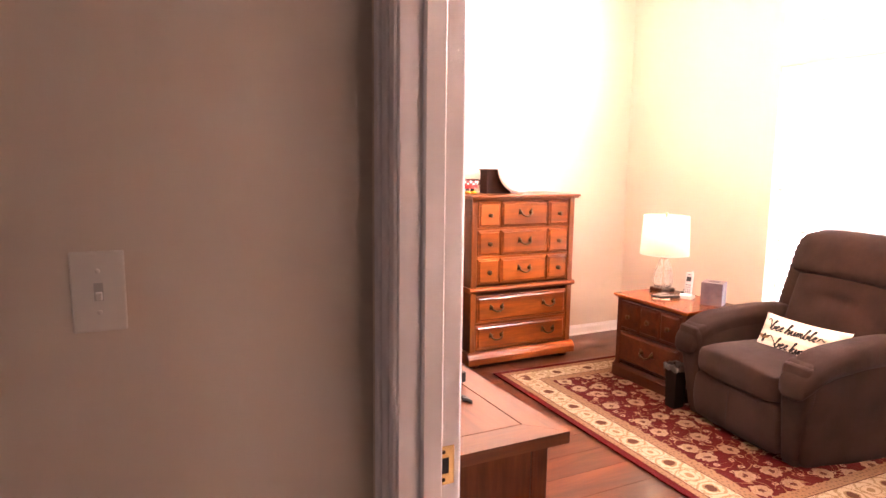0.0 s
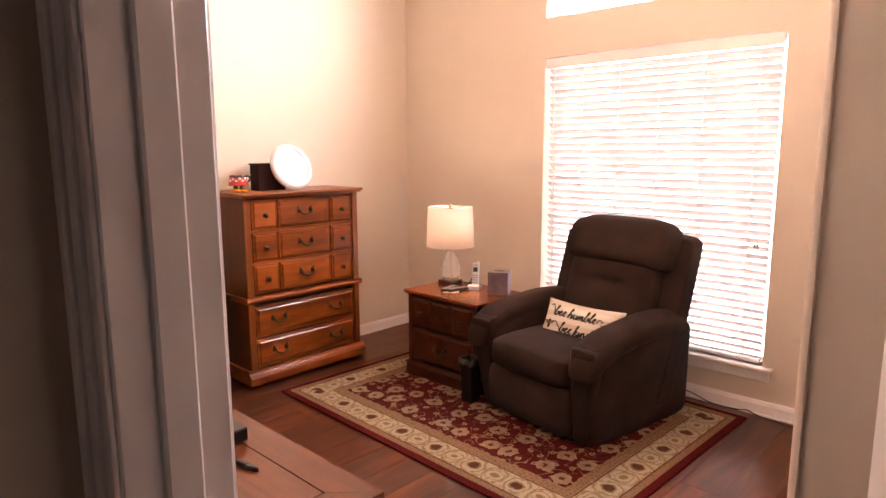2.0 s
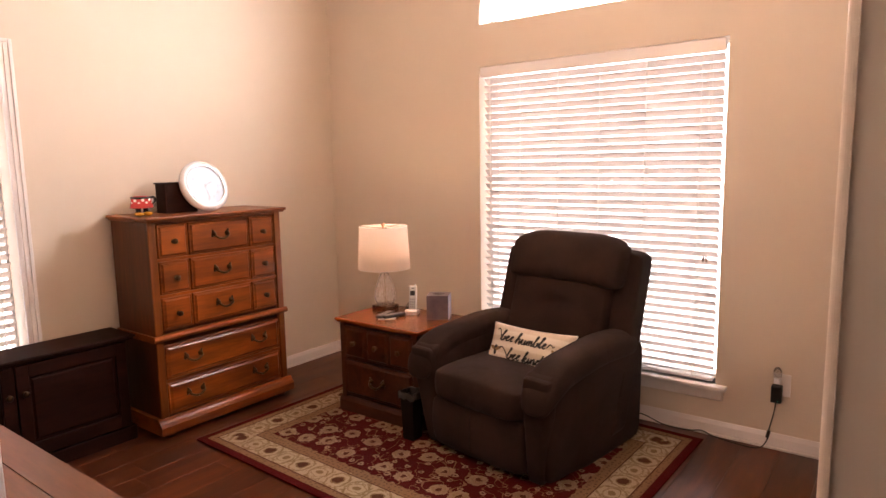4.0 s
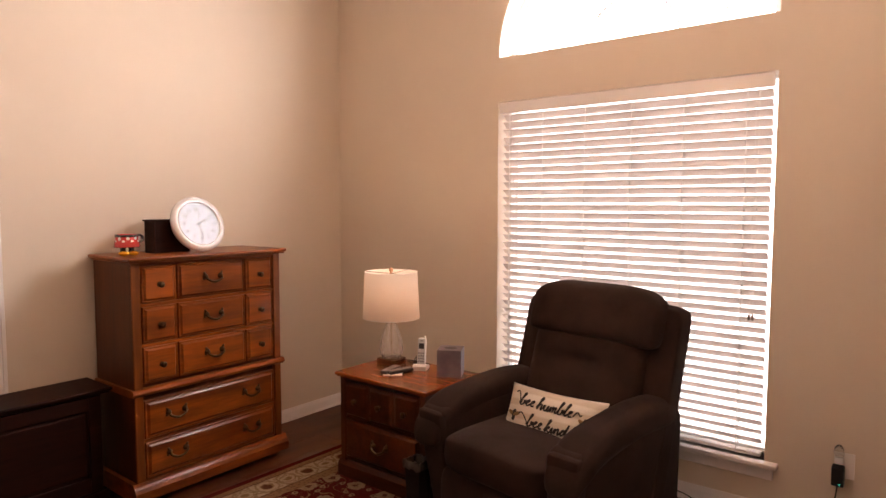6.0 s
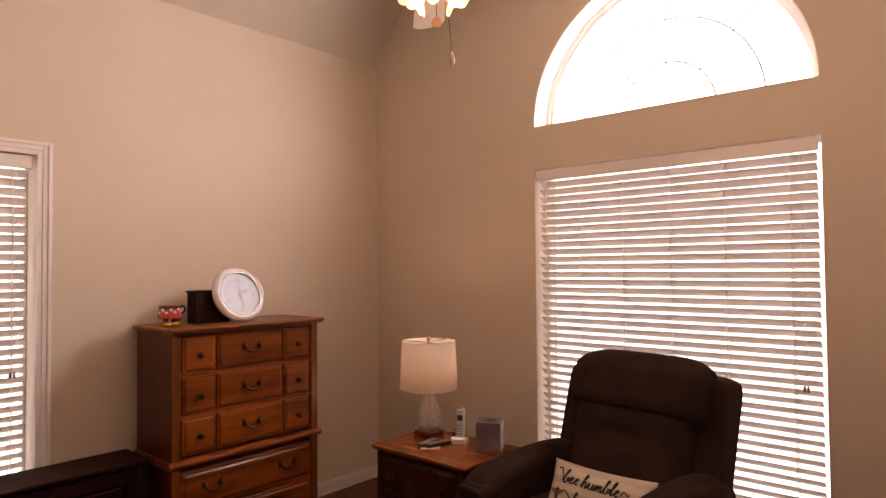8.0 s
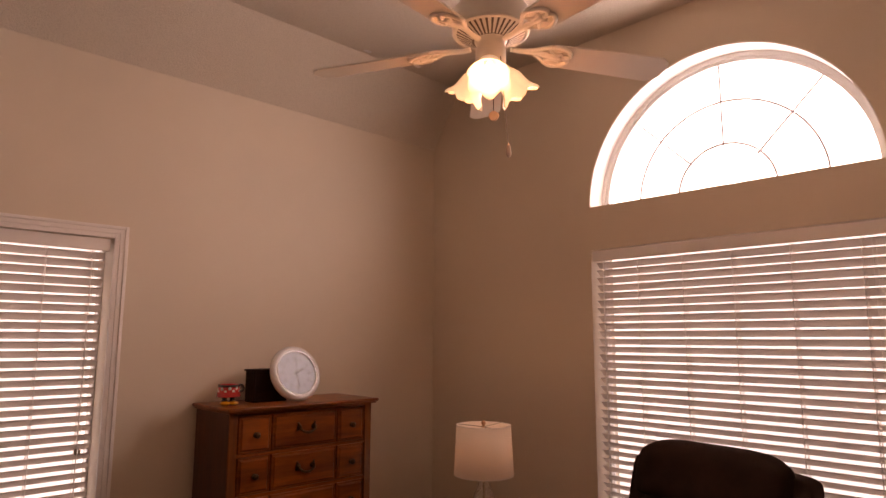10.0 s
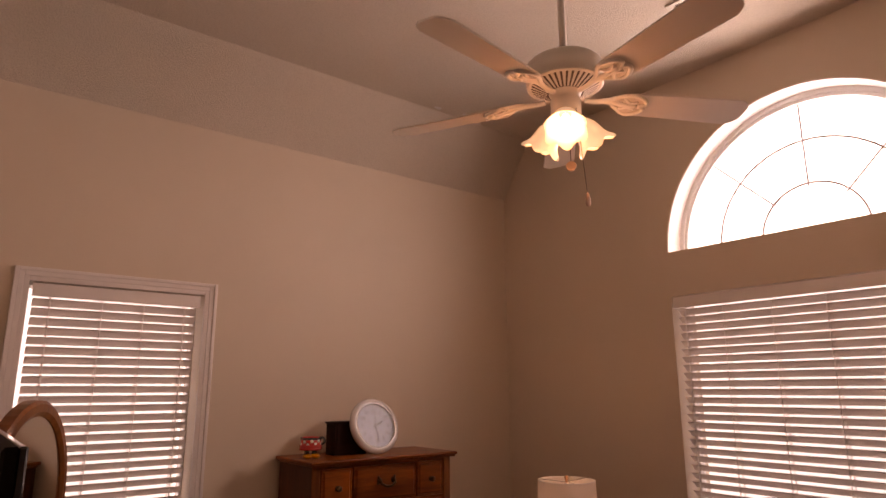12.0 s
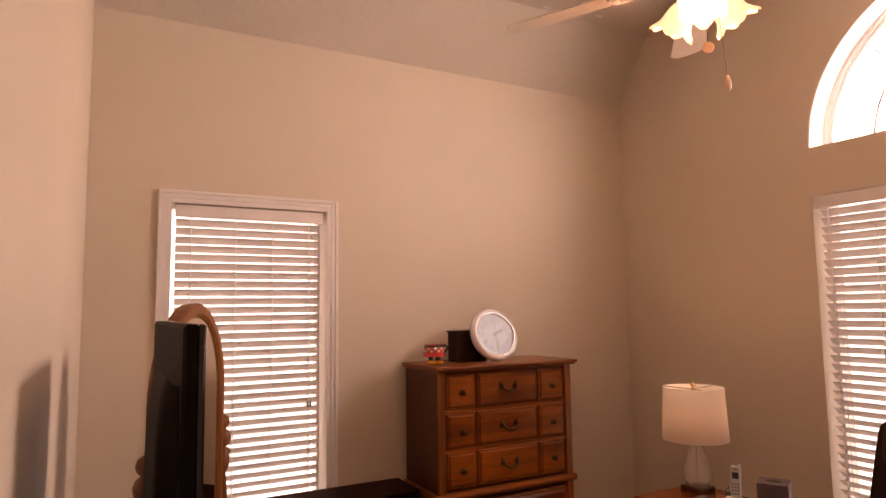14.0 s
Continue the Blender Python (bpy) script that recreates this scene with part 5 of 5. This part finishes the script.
part("stretcher", box(-MW - 0.02, MW + 0.02, -0.015, 0.015, 0.22, 0.27, 0.004), OAK, mir)

# ---- dark cabinet under the side window ----
cab = thing("low_cabinet", pose(0.04, 0, 0), "dark walnut low cabinet with panelled ends beside the chest", "cabinet")
cy0, cy1, cx1, cz = -2.95, -1.825, 0.24, 0.595
part("top", edge_slab(-0.02, cx1 + 0.02, cy0 - 0.02, cy1 + 0.02, cz - 0.028, cz), DARKWOOD, cab)
part("carcass", box(0, cx1 - 0.02, cy0 + 0.02, cy1 - 0.02, 0.08, cz - 0.028, 0.003), DARKWOOD, cab)
part("plinth", box(0.0, cx1 - 0.005, cy0, cy1, 0.0, 0.08, 0.004), DARKWOOD, cab)
for ya, yb in ((cy0 + 0.03, (cy0 + cy1) / 2 - 0.004), ((cy0 + cy1) / 2 + 0.004, cy1 - 0.03)):
    for q in ((ya, ya + 0.055, 0.09, cz - 0.035), (yb - 0.055, yb, 0.09, cz - 0.035), (ya + 0.055, yb - 0.055, 0.09, 0.16), (ya + 0.055, yb - 0.055, cz - 0.10, cz - 0.035)):
        part("door_frame", box(cx1 - 0.02, cx1, q[0], q[1], q[2], q[3], 0.002), DARKWOOD, cab)
    part("door_panel", raised(yb - ya - 0.11, cz - 0.26, 0.006, 0.02, 0.004), DARKWOOD, cab, m=pose(cx1 - 0.02, (ya + yb) / 2, 0.16 + (cz - 0.26) / 2))
for s in (-1, 1):
    drawer_knob(cab, (cy0 + cy1) / 2 + s * 0.035, 0.42, cx1)

# ---- ceiling fan ----
FX, FY = 2.14, -1.75
fan = thing("ceiling_fan", pose(FX, FY, 0), "white five-blade ceiling fan with three glass lights", "ceiling fan")
part("canopy", lathe([(0.07, ZC), (0.068, ZC - 0.02), (0.045, ZC - 0.055), (0.018, ZC - 0.065), (0, ZC - 0.065)], 28), FANWHITE, fan, smooth=True)
part("downrod", tube([(0, 0, ZC - 0.06), (0, 0, 2.65)], 0.0125, 14), FANWHITE, fan, smooth=True)
part("motor_housing", lathe([(0, 2.660), (0.05, 2.660), (0.115, 2.652), (0.127, 2.640), (0.130, 2.600), (0.126, 2.575), (0.121, 2.570)], 40), FANWHITE, fan, smooth=True)
VENTD = plain("fan_vent_dark", (0.12, 0.08, 0.06), 0.6)
part("vent_cone", lathe([(0.120, 2.572), (0.058, 2.542), (0.0, 2.542)], 40), VENTD, fan)
r0 = None
for k in range(36):
    mm = pose(0, 0, 0, 0, 0, 10 * k)
    if r0 is None:
        bm = bmesh.new()
        sheet([[(0.060, -0.003, 2.541), (0.120, -0.0062, 2.570), (0.120, 0.0062, 2.570), (0.060, 0.003, 2.541)],
               [(0.060, -0.003, 2.545), (0.060, 0.003, 2.545), (0.120, 0.0062, 2.574), (0.120, -0.0062, 2.574)]], bm)
        r0 = part("vent_rib", bm, FANWHITE, fan, m=mm)
    else:
        share(r0, "vent_rib", mm, fan)
part("vent_ring", lathe([(0.126, 2.576), (0.127, 2.569), (0.120, 2.566), (0.112, 2.567)], 40), FANWHITE, fan, smooth=True)
part("switch_housing", lathe([(0.056, 2.545), (0.052, 2.535), (0.044, 2.525), (0.050, 2.515), (0.050, 2.455), (0.044, 2.442), (0.0, 2.438)], 32), FANWHITE, fan, smooth=True)

bm_blade = bmesh.new()
bl_pts = [(0.20, -0.048), (0.23, -0.054), (0.612, -0.066), (0.640, -0.050), (0.652, -0.030), (0.652, 0.030), (0.640, 0.050), (0.612, 0.066), (0.23, 0.054), (0.20, 0.048)]
prism(bl_pts, "z", -0.003, 0.003, bm_blade)
BLADE = plain("fan_blade", (0.70, 0.62, 0.53), 0.24, var=0.03, scale=3)
iron = bmesh.new()
for s in (-1, 1):
    tube(spline([(0.10, 0.0, 0.0), (0.15, s * 0.006, 0.006), (0.19, s * 0.03, 0.004), (0.225, s * 0.048, -0.003), (0.265, s * 0.035, -0.006), (0.28, s * 0.012, -0.006), (0.255, 0.0, -0.006)], 4), 0.0075, 8, iron)
    tube(spline([(0.20, s * 0.03, 0.0), (0.222, s * 0.012, -0.004), (0.25, s * 0.018, -0.006)], 4), 0.0055, 8, iron)
tube(spline([(0.07, 0, 0.002), (0.10, 0, 0.0), (0.15, 0, 0.004), (0.20, 0, -0.002), (0.25, 0, -0.006)], 4), 0.009, 8, iron)
FAN_PHASE, BZ = 62.0, 2.522
b0 = i0 = None
for k in range(5):
    mm = pose(0, 0, BZ, 0, 0, FAN_PHASE + 72 * k) @ pose(0, 0, 0, -12, 0, 0)
    if b0 is None:
        b0 = part("blade", bm_blade, BLADE, fan, m=mm)
        i0 = part("blade_iron", iron, FANWHITE, fan, m=mm, smooth=True)
    else:
        share(b0, "blade", mm, fan)
        share(i0, "blade_iron", mm, fan)

m, nt, b = mat_new("frosted_tulip_glass")
b.inputs["Base Color"].default_value = (0.95, 0.86, 0.72, 1)
b.inputs["Emission Color"].default_value = (1.0, 0.68, 0.38, 1)
b.inputs["Emission Strength"].default_value = 1.15
b.inputs["Roughness"].default_value = 0.4
TULIP = m
BULBG = emit("fan_bulb_glow", (1.0, 0.80, 0.55), 8.0)


def tulip():
    bm = bmesh.new()
    n = 48
    prof = [(0.020, 0.0), (0.030, -0.012), (0.044, -0.035), (0.050, -0.06), (0.056, -0.085), (0.070, -0.108), (0.078, -0.116)]
    prev = None
    for i, (r, z_) in enumerate(prof):
        k_ = max(0, (i - 3) / 3)
        ring = []
        for j in range(n):
            a = 2 * math.pi * j / n
            wob = math.cos(6 * a)
            ring.append(bm.verts.new((r * (1 + 0.07 * k_ * wob) * math.cos(a), r * (1 + 0.07 * k_ * wob) * math.sin(a), z_ - 0.010 * k_ * wob)))
        if prev:
            for j in range(n):
                bm.faces.new((prev[j], prev[(j + 1) % n], ring[(j + 1) % n], ring[j]))
        prev = ring
    return bm


t0 = u0 = a0 = None
for k in range(3):
    az = -52 + 120 * k
    mm = pose(0, 0, 2.452, 0, 0, az) @ pose(0.050, 0, 0, 0, -35, 0) @ Matrix.Scale(0.87, 4)
    if t0 is None:
        t0 = part("glass_shade", tulip(), TULIP, fan, "frosted ruffled tulip glass shade", m=mm, smooth=True)
        u0 = part("bulb", lathe([(0.010, -0.02), (0.014, -0.035), (0.022, -0.06), (0.02, -0.075), (0, -0.085)], 16), BULBG, fan, m=mm, smooth=True)
        a0 = part("lamp_holder", lathe([(0.0, 0.02), (0.016, 0.018), (0.022, 0.004), (0.023, -0.008), (0.018, -0.012)], 20), FANWHITE, fan, m=mm, smooth=True)
        lit = [t0, u0]
    else:
        lit = [share(t0, "glass_shade", mm, fan), share(u0, "bulb", mm, fan)]
        share(a0, "lamp_holder", mm, fan)
    for o_ in lit:
        o_.visible_shadow = False
    tip = mm @ Vector((0.0, 0, -0.075))
    bulb("fan_light", (FX + tip.x, FY + tip.y, tip.z), 4.8, 0.03, (1.0, 0.47, 0.22))
ch = part("pull_chain", tube([(0.01, 0.0, 2.445), (0.012, -0.002, 2.30)], 0.0014, 6), BRASS, fan)
part("chain_fob", lathe([(0, -0.004), (0.016, -0.004), (0.017, 0), (0.016, 0.004), (0.0, 0.004)], 20, m=pose(0.012, -0.002, 2.283, 90, 0, 40)), plain("fob_wood", (0.62, 0.4, 0.26), 0.4), ch)
ch = part("pull_chain", tube([(0.050, -0.01, 2.47), (0.072, -0.002, 2.17)], 0.0012, 6), BRASS, fan)
part("chain_fob", lathe([(0, 0.03), (0.004, 0.026), (0.008, 0.008), (0.009, -0.004), (0.006, -0.014), (0, -0.018)], 16, m=pose(0.072, -0.002, 2.15)), plain("fob_metal", (0.5, 0.36, 0.28), 0.3, metal=0.8), ch, smooth=True)

# ---- ceiling vent ----
vent = thing("ceiling_vent", pose(2.075, -0.625, ZC - 0.004, 0, 0, 0), "white metal ceiling air vent", "air vent")
for q in ((-0.16, 0.16, -0.09, -0.065), (-0.16, 0.16, 0.065, 0.09), (-0.16, -0.13, -0.065, 0.065), (0.13, 0.16, -0.065, 0.065)):
    part("frame", box(q[0], q[1], q[2], q[3], -0.008, 0.002, 0.002), FANWHITE, vent)
part("backing", box(-0.13, 0.13, -0.065, 0.065, 0.0, 0.002), VENTD, vent)
for k in range(9):
    part("slat", box(-0.13, 0.13, -0.009, 0.009, -0.0008, 0.0008), FANWHITE, vent, m=pose(0, -0.056 + 0.014 * k, -0.004, 40, 0, 0))

# small plaster patches along the crease of the ceiling
for px, py in ((0.255, -0.90), (0.285, -0.68), (0.31, -0.52)):
    e = thing("plaster_patch", pose(px + 0.075, py, ZC - 0.0012), "small white plaster patch on the ceiling", "patch", "patches along the ceiling crease")
    part("filler", prism([(0.016 * math.cos(a) * (1 + 0.2 * math.sin(3 * a)), 0.035 * math.sin(a) * (1 + 0.2 * math.cos(2 * a))) for a in [2 * math.pi * k / 14 for k in range(14)]], "z", 0, 0.001), TRIM, e)

# ---- outlet, power adapter, night light, cord ----
outlet = thing("wall_outlet", pose(3.195, -0.0, 0.345), "white duplex wall outlet above the baseboard", "outlet")
part("plate", box(-0.036, 0.036, -0.005, 0, -0.058, 0.058, 0.002), TRIM, outlet)
part("socket", box(-0.017, 0.017, -0.007, -0.004, -0.036, -0.008, 0.001), TRIM, outlet)
psu = thing("power_adapter", pose(3.172, -0.006, 0.305), "black power adapter plugged into the outlet", "power adapter")
part("case", box(-0.024, 0.024, -0.045, 0.0, -0.045, 0.042, 0.005, 2), BLACK, psu)
part("indicator", lathe([(0, 0.001), (0.002, 0.0)], 8, m=pose(0.008, -0.0453, -0.034, 90, 0, 0)), emit("green_led", (0.1, 1.0, 0.7), 3.0), psu)
nl = thing("night_light", pose(3.172, -0.007, 0.375), "clear plug-in night light above the adapter", "night light")
part("plug_body", box(-0.016, 0.016, -0.026, 0.0, -0.02, 0.012, 0.004), WHITE, nl)
m, nt, b = mat_new("clear_acrylic")
b.inputs["Transmission Weight"].default_value = 0.9
b.inputs["Roughness"].default_value = 0.15
b.inputs["Base Color"].default_value = (0.9, 0.88, 0.85, 1)
part("cover", lathe([(0.018, 0.012), (0.020, 0.03), (0.018, 0.05), (0.010, 0.064), (0, 0.067)], 20, m=pose(0, -0.018, 0)), m, nl, smooth=True)
cord = thing("electric_cable", pose(0, 0, 0), "black power cord running along the baseboard", "cord")
part("lead", tube(spline([(3.172, -0.035, 0.262), (3.165, -0.04, 0.20), (3.150, -0.045, 0.12), (3.14, -0.05, 0.05), (3.10, -0.055, 0.006), (3.0, -0.06, 0.005), (2.88, -0.045, 0.012), (2.82, -0.035, 0.024), (2.75, -0.04, 0.012), (2.62, -0.05, 0.016), (2.52, -0.06, 0.05), (2.44, -0.09, 0.07)], 7), 0.0032, 7), BLACK, cord, smooth=True)
part("inline_switch", box(-0.008, 0.008, -0.007, 0.007, -0.022, 0.022, 0.004), BLACK, cord, m=pose(3.146, -0.048, 0.09, 0, 12, 0))

# ---- rug ----
m, nt, b = mat_new("oriental_rug")
RX, RY = 1.105, 0.815
tc = nt.nodes.new("ShaderNodeTexCoord")
sep = nt.nodes.new("ShaderNodeSeparateXYZ")
nt.links.new(tc.outputs["Object"], sep.inputs[0])


def mth(op, a, c_=None, d=None):
    n = nt.nodes.new("ShaderNodeMath")
    n.operation = op
    for s_, val in zip(n.inputs, (a, c_, d)):
        if val is None:
            continue
        if isinstance(val, (int, float)):
            s_.default_value = val
        else:
            nt.links.new(val, s_)
    return n.outputs[0]


ax = mth("SUBTRACT", RX, mth("ABSOLUTE", sep.outputs[0]))
ay = mth("SUBTRACT", RY, mth("ABSOLUTE", sep.outputs[1]))
edge = mth("MINIMUM", ax, ay)            # distance to the nearest edge
wob = node(nt, "ShaderNodeTexNoise", Scale=28.0, Detail=2.0)
nt.links.new(tc.outputs["Object"], wob.inputs["Vector"])
edge_w = mth("ADD", edge, mth("MULTIPLY", mth("SUBTRACT", wob.outputs[0], 0.5), 0.045))


def band(x, lo, hi):
    return mth("MULTIPLY", mth("GREATER_THAN", x, lo), mth("LESS_THAN", x, hi))


RED_C, DRED, CREAM, TAN, BROWN, OLIVE = (0.075, 0.0042, 0.0042), (0.075, 0.003, 0.0035), (0.37, 0.285, 0.19), (0.22, 0.128, 0.065), (0.085, 0.028, 0.014), (0.20, 0.13, 0.06)
# vines: thin lines of a warped noise
vn = node(nt, "ShaderNodeTexNoise", Scale=9.0, Detail=1.0, Distortion=0.8)
nt.links.new(tc.outputs["Object"], vn.inputs["Vector"])
vine = mth("LESS_THAN", mth("ABSOLUTE", mth("SUBTRACT", vn.outputs[0], 0.5)), 0.011)
vor = node(nt, "ShaderNodeTexVoronoi", Scale=19.0, Randomness=0.85)
nt.links.new(tc.outputs["Object"], vor.inputs["Vector"])
leaf = mth("LESS_THAN", vor.outputs["Distance"], mth("ADD", 0.08, mth("MULTIPLY", mth("SUBTRACT", wob.outputs[0], 0.5), 0.5)))
def bloom(scale, seed, r_in, r_out):
    """Irregularly placed flowers: ring and heart masks."""
    w_ = nt.nodes.new("ShaderNodeVectorMath")
    w_.inputs[1].default_value = (seed, seed * 0.7, 0)
    nt.links.new(tc.outputs["Object"], w_.inputs[0])
    f = node(nt, "ShaderNodeTexVoronoi", Scale=scale, Randomness=0.55)
    f.voronoi_dimensions = "2D"
    nt.links.new(w_.outputs[0], f.inputs["Vector"])
    pet = node(nt, "ShaderNodeTexNoise", Scale=60.0, Detail=1.0)
    nt.links.new(tc.outputs["Object"], pet.inputs["Vector"])
    d_ = mth("ADD", f.outputs["Distance"], mth("MULTIPLY", mth("SUBTRACT", pet.outputs[0], 0.5), 0.22))
    return band(d_, r_in, r_out), mth("LESS_THAN", d_, r_in * 0.8)


r1, h1 = bloom(5.6, 3.0, 0.085, 0.27)
r2, h2 = bloom(11.0, 9.0, 0.07, 0.17)
o1, x1_ = bloom(5.6, 3.0, 0.135, 0.17)
field = mix(nt, mth("MULTIPLY", vine, 0.9), RED_C, TAN)
field = mix(nt, mth("MULTIPLY", leaf, 0.8), field, mix(nt, wob.outputs[0], TAN, OLIVE))
for r_, h_ in ((r2, h2), (r1, h1)):
    field = mix(nt, mth("MULTIPLY", r_, 0.85), field, mix(nt, wob.outputs[0], CREAM, TAN))
    field = mix(nt, h_, field, BROWN)
field = mix(nt, mth("MULTIPLY", o1, 0.75), field, OLIVE)
# border: red-hearted rosettes and open ovals in turn along the edge, scrolls between
near_x = mth("LESS_THAN", ax, ay)
along = mth("ADD", mth("MULTIPLY", near_x, sep.outputs[1]), mth("MULTIPLY", mth("SUBTRACT", 1.0, near_x), sep.outputs[0]))
across = mth("SUBTRACT", edge, 0.155)


def repeat(step, shift):
    return mth("MULTIPLY", mth("SUBTRACT", mth("FRACT", mth("ADD", mth("DIVIDE", along, step), shift)), 0.5), step)


def round_shape(u, flat):
    v_ = mth("MULTIPLY", across, flat)
    rad = mth("SQRT", mth("ADD", mth("MULTIPLY", u, u), mth("MULTIPLY", v_, v_)))
    return mth("ADD", rad, mth("MULTIPLY", mth("SUBTRACT", wob.outputs[0], 0.5), 0.034))


r3, h3 = bloom(22.0, 5.0, 0.10, 0.22)
bord = mix(nt, mth("MULTIPLY", vine, 0.8), CREAM, OLIVE)
bord = mix(nt, mth("MULTIPLY", r3, 0.75), bord, OLIVE)
rose, oval, scroll = round_shape(repeat(0.26, 0.0), 1.0), round_shape(repeat(0.26, 0.5), 1.25), round_shape(repeat(0.13, 0.5), 0.8)
bord = mix(nt, mth("MULTIPLY", band(scroll, 0.050, 0.060), 0.8), bord, OLIVE)
bord = mix(nt, mth("LESS_THAN", rose, 0.050), bord, CREAM)
bord = mix(nt, mth("LESS_THAN", rose, 0.036), bord, OLIVE)
bord = mix(nt, mth("LESS_THAN", rose, 0.027), bord, BROWN)
bord = mix(nt, band(oval, 0.022, 0.046), bord, CREAM)
bord = mix(nt, band(oval, 0.044, 0.049), bord, OLIVE)
bord = mix(nt, mth("LESS_THAN", oval, 0.022), bord, OLIVE)
tanb = mix(nt, leaf, TAN, mix(nt, 0.5, CREAM, TAN))
sp, sh = bloom(40.0, 4.0, 0.0, 0.22)
tanb = mix(nt, mth("MULTIPLY", sp, 0.6), tanb, BROWN)
c = mix(nt, mth("GREATER_THAN", edge_w, 0.292), tanb, field)
c = mix(nt, band(edge, 0.085, 0.225), c, bord)
c = mix(nt, band(edge, 0.078, 0.085), c, BROWN)
c = mix(nt, band(edge, 0.225, 0.231), c, BROWN)
c = mix(nt, mth("LESS_THAN", edge, 0.042), c, DRED)
pile = node(nt, "ShaderNodeTexNoise", Scale=600.0, Detail=2.0)
nt.links.new(tc.outputs["Object"], pile.inputs["Vector"])
c = mix(nt, 0.5, c, ramp(nt, pile.outputs[0], [(0.3, (0.42, 0.41, 0.40)), (0.7, (0.85, 0.84, 0.83))]), "MULTIPLY")
nt.links.new(c, b.inputs["Base Color"])
b.inputs["Roughness"].default_value = 0.95
b.inputs["Specular IOR Level"].default_value = 0.1
bump(nt, b, pile.outputs[0], 0.5, 0.004)
RUGM = m
rug = thing("area_rug", pose(1.715, -0.885, 0.0, 0, 0, -2.0), "red and cream oriental area rug with floral border", "rug")
part("rug_body", box(-RX, RX, -RY, RY, 0.0005, 0.011, 0.004, 2), RUGM, rug)

# ---- floor planks ----
m, nt, b = mat_new("plank_wood")
v = coords(nt, (1.0, 7.0, 7.0))
info = nt.nodes.new("ShaderNodeObjectInfo")
sc = nt.nodes.new("ShaderNodeVectorMath")
sc.operation = "SCALE"
sc.inputs[0].default_value = (31, 17, 5)
nt.links.new(info.outputs["Random"], sc.inputs["Scale"])
ad = nt.nodes.new("ShaderNodeVectorMath")
nt.links.new(v, ad.inputs[0])
nt.links.new(sc.outputs[0], ad.inputs[1])
n1 = node(nt, "ShaderNodeTexNoise", Scale=1.3, Detail=7.0, Roughness=0.6, Distortion=0.9)
n2 = node(nt, "ShaderNodeTexNoise", Scale=9.0, Detail=5.0, Roughness=0.7)
for n_ in (n1, n2):
    nt.links.new(ad.outputs[0], n_.inputs["Vector"])
c = ramp(nt, n1.outputs[0], [(0.28, (0.036, 0.0078, 0.0022)), (0.5, (0.090, 0.021, 0.0055)), (0.72, (0.165, 0.044, 0.011))])
c = mix(nt, 0.6, c, ramp(nt, n2.outputs[0], [(0.35, (0.65, 0.6, 0.55)), (0.65, (1, 1, 1))]), "MULTIPLY")
hv = nt.nodes.new("ShaderNodeHueSaturation")
nt.links.new(c, hv.inputs["Color"])
mr = nt.nodes.new("ShaderNodeMapRange")
mr.inputs["To Min"].default_value, mr.inputs["To Max"].default_value = 0.75, 1.1
nt.links.new(info.outputs["Random"], mr.inputs[0])
nt.links.new(mr.outputs[0], hv.inputs["Value"])
nt.links.new(hv.outputs[0], b.inputs["Base Color"])
b.inputs["Roughness"].default_value = 0.36
b.inputs["Coat Weight"].default_value = 0.1
bump(nt, b, n2.outputs[0], 0.18, 0.003)
PLANK = m
floor = structure(part("floor", box(0.0, 8.0, -8.0, 0.0, -0.06, -0.012), plain("subfloor", (0.03, 0.015, 0.01), 0.9)), "hand-scraped dark hardwood plank floor", "floor")
pw = 0.178
meshes = {}
row = 0
x = 0.004
while x < 4.76:
    off = (row * 0.53) % 1.4
    y = -6.6 + off
    while y < -0.02:
        ln = (0.9, 1.2, 1.4)[(row * 7 + int((y + 7) * 3)) % 3]
        xa, xb = max(y, -5.28 if x + pw > 3.17 else YC1), min(y + ln, -0.005)
        y += ln
        if -0.005 - xb < 0.12:
            xb, y = -0.005, 0.0
        if xb - xa < 0.05:
            continue
        key = round(xb - xa, 3)
        if key not in meshes:
            bm = bmesh.new()
            L = (xb - xa) / 2
            rings = [[bm.verts.new((sx_ * (L - i_), sy_ * (pw / 2 - i_), z_)) for sx_, sy_ in ((-1, -1), (1, -1), (1, 1), (-1, 1))] for i_, z_ in ((0.0006, -0.011), (0.0006, -0.0004), (0.0009, 0.0))]
            for p_, q_ in zip(rings, rings[1:]):
                for k in range(4):
                    bm.faces.new((p_[k], p_[(k + 1) % 4], q_[(k + 1) % 4], q_[k]))
            bm.faces.new(rings[-1])
            me = bpy.data.meshes.new("plank")
            bm.to_mesh(me)
            bm.free()
            me.materials.append(PLANK)
            meshes[key] = me
        o = new("plank", meshes[key])
        o.matrix_basis = pose(x + pw / 2, (xa + xb) / 2, 0, 0, 0, 90 if rnd.random() < 0.5 else -90)
        o.parent = floor
    x += pw
    row += 1
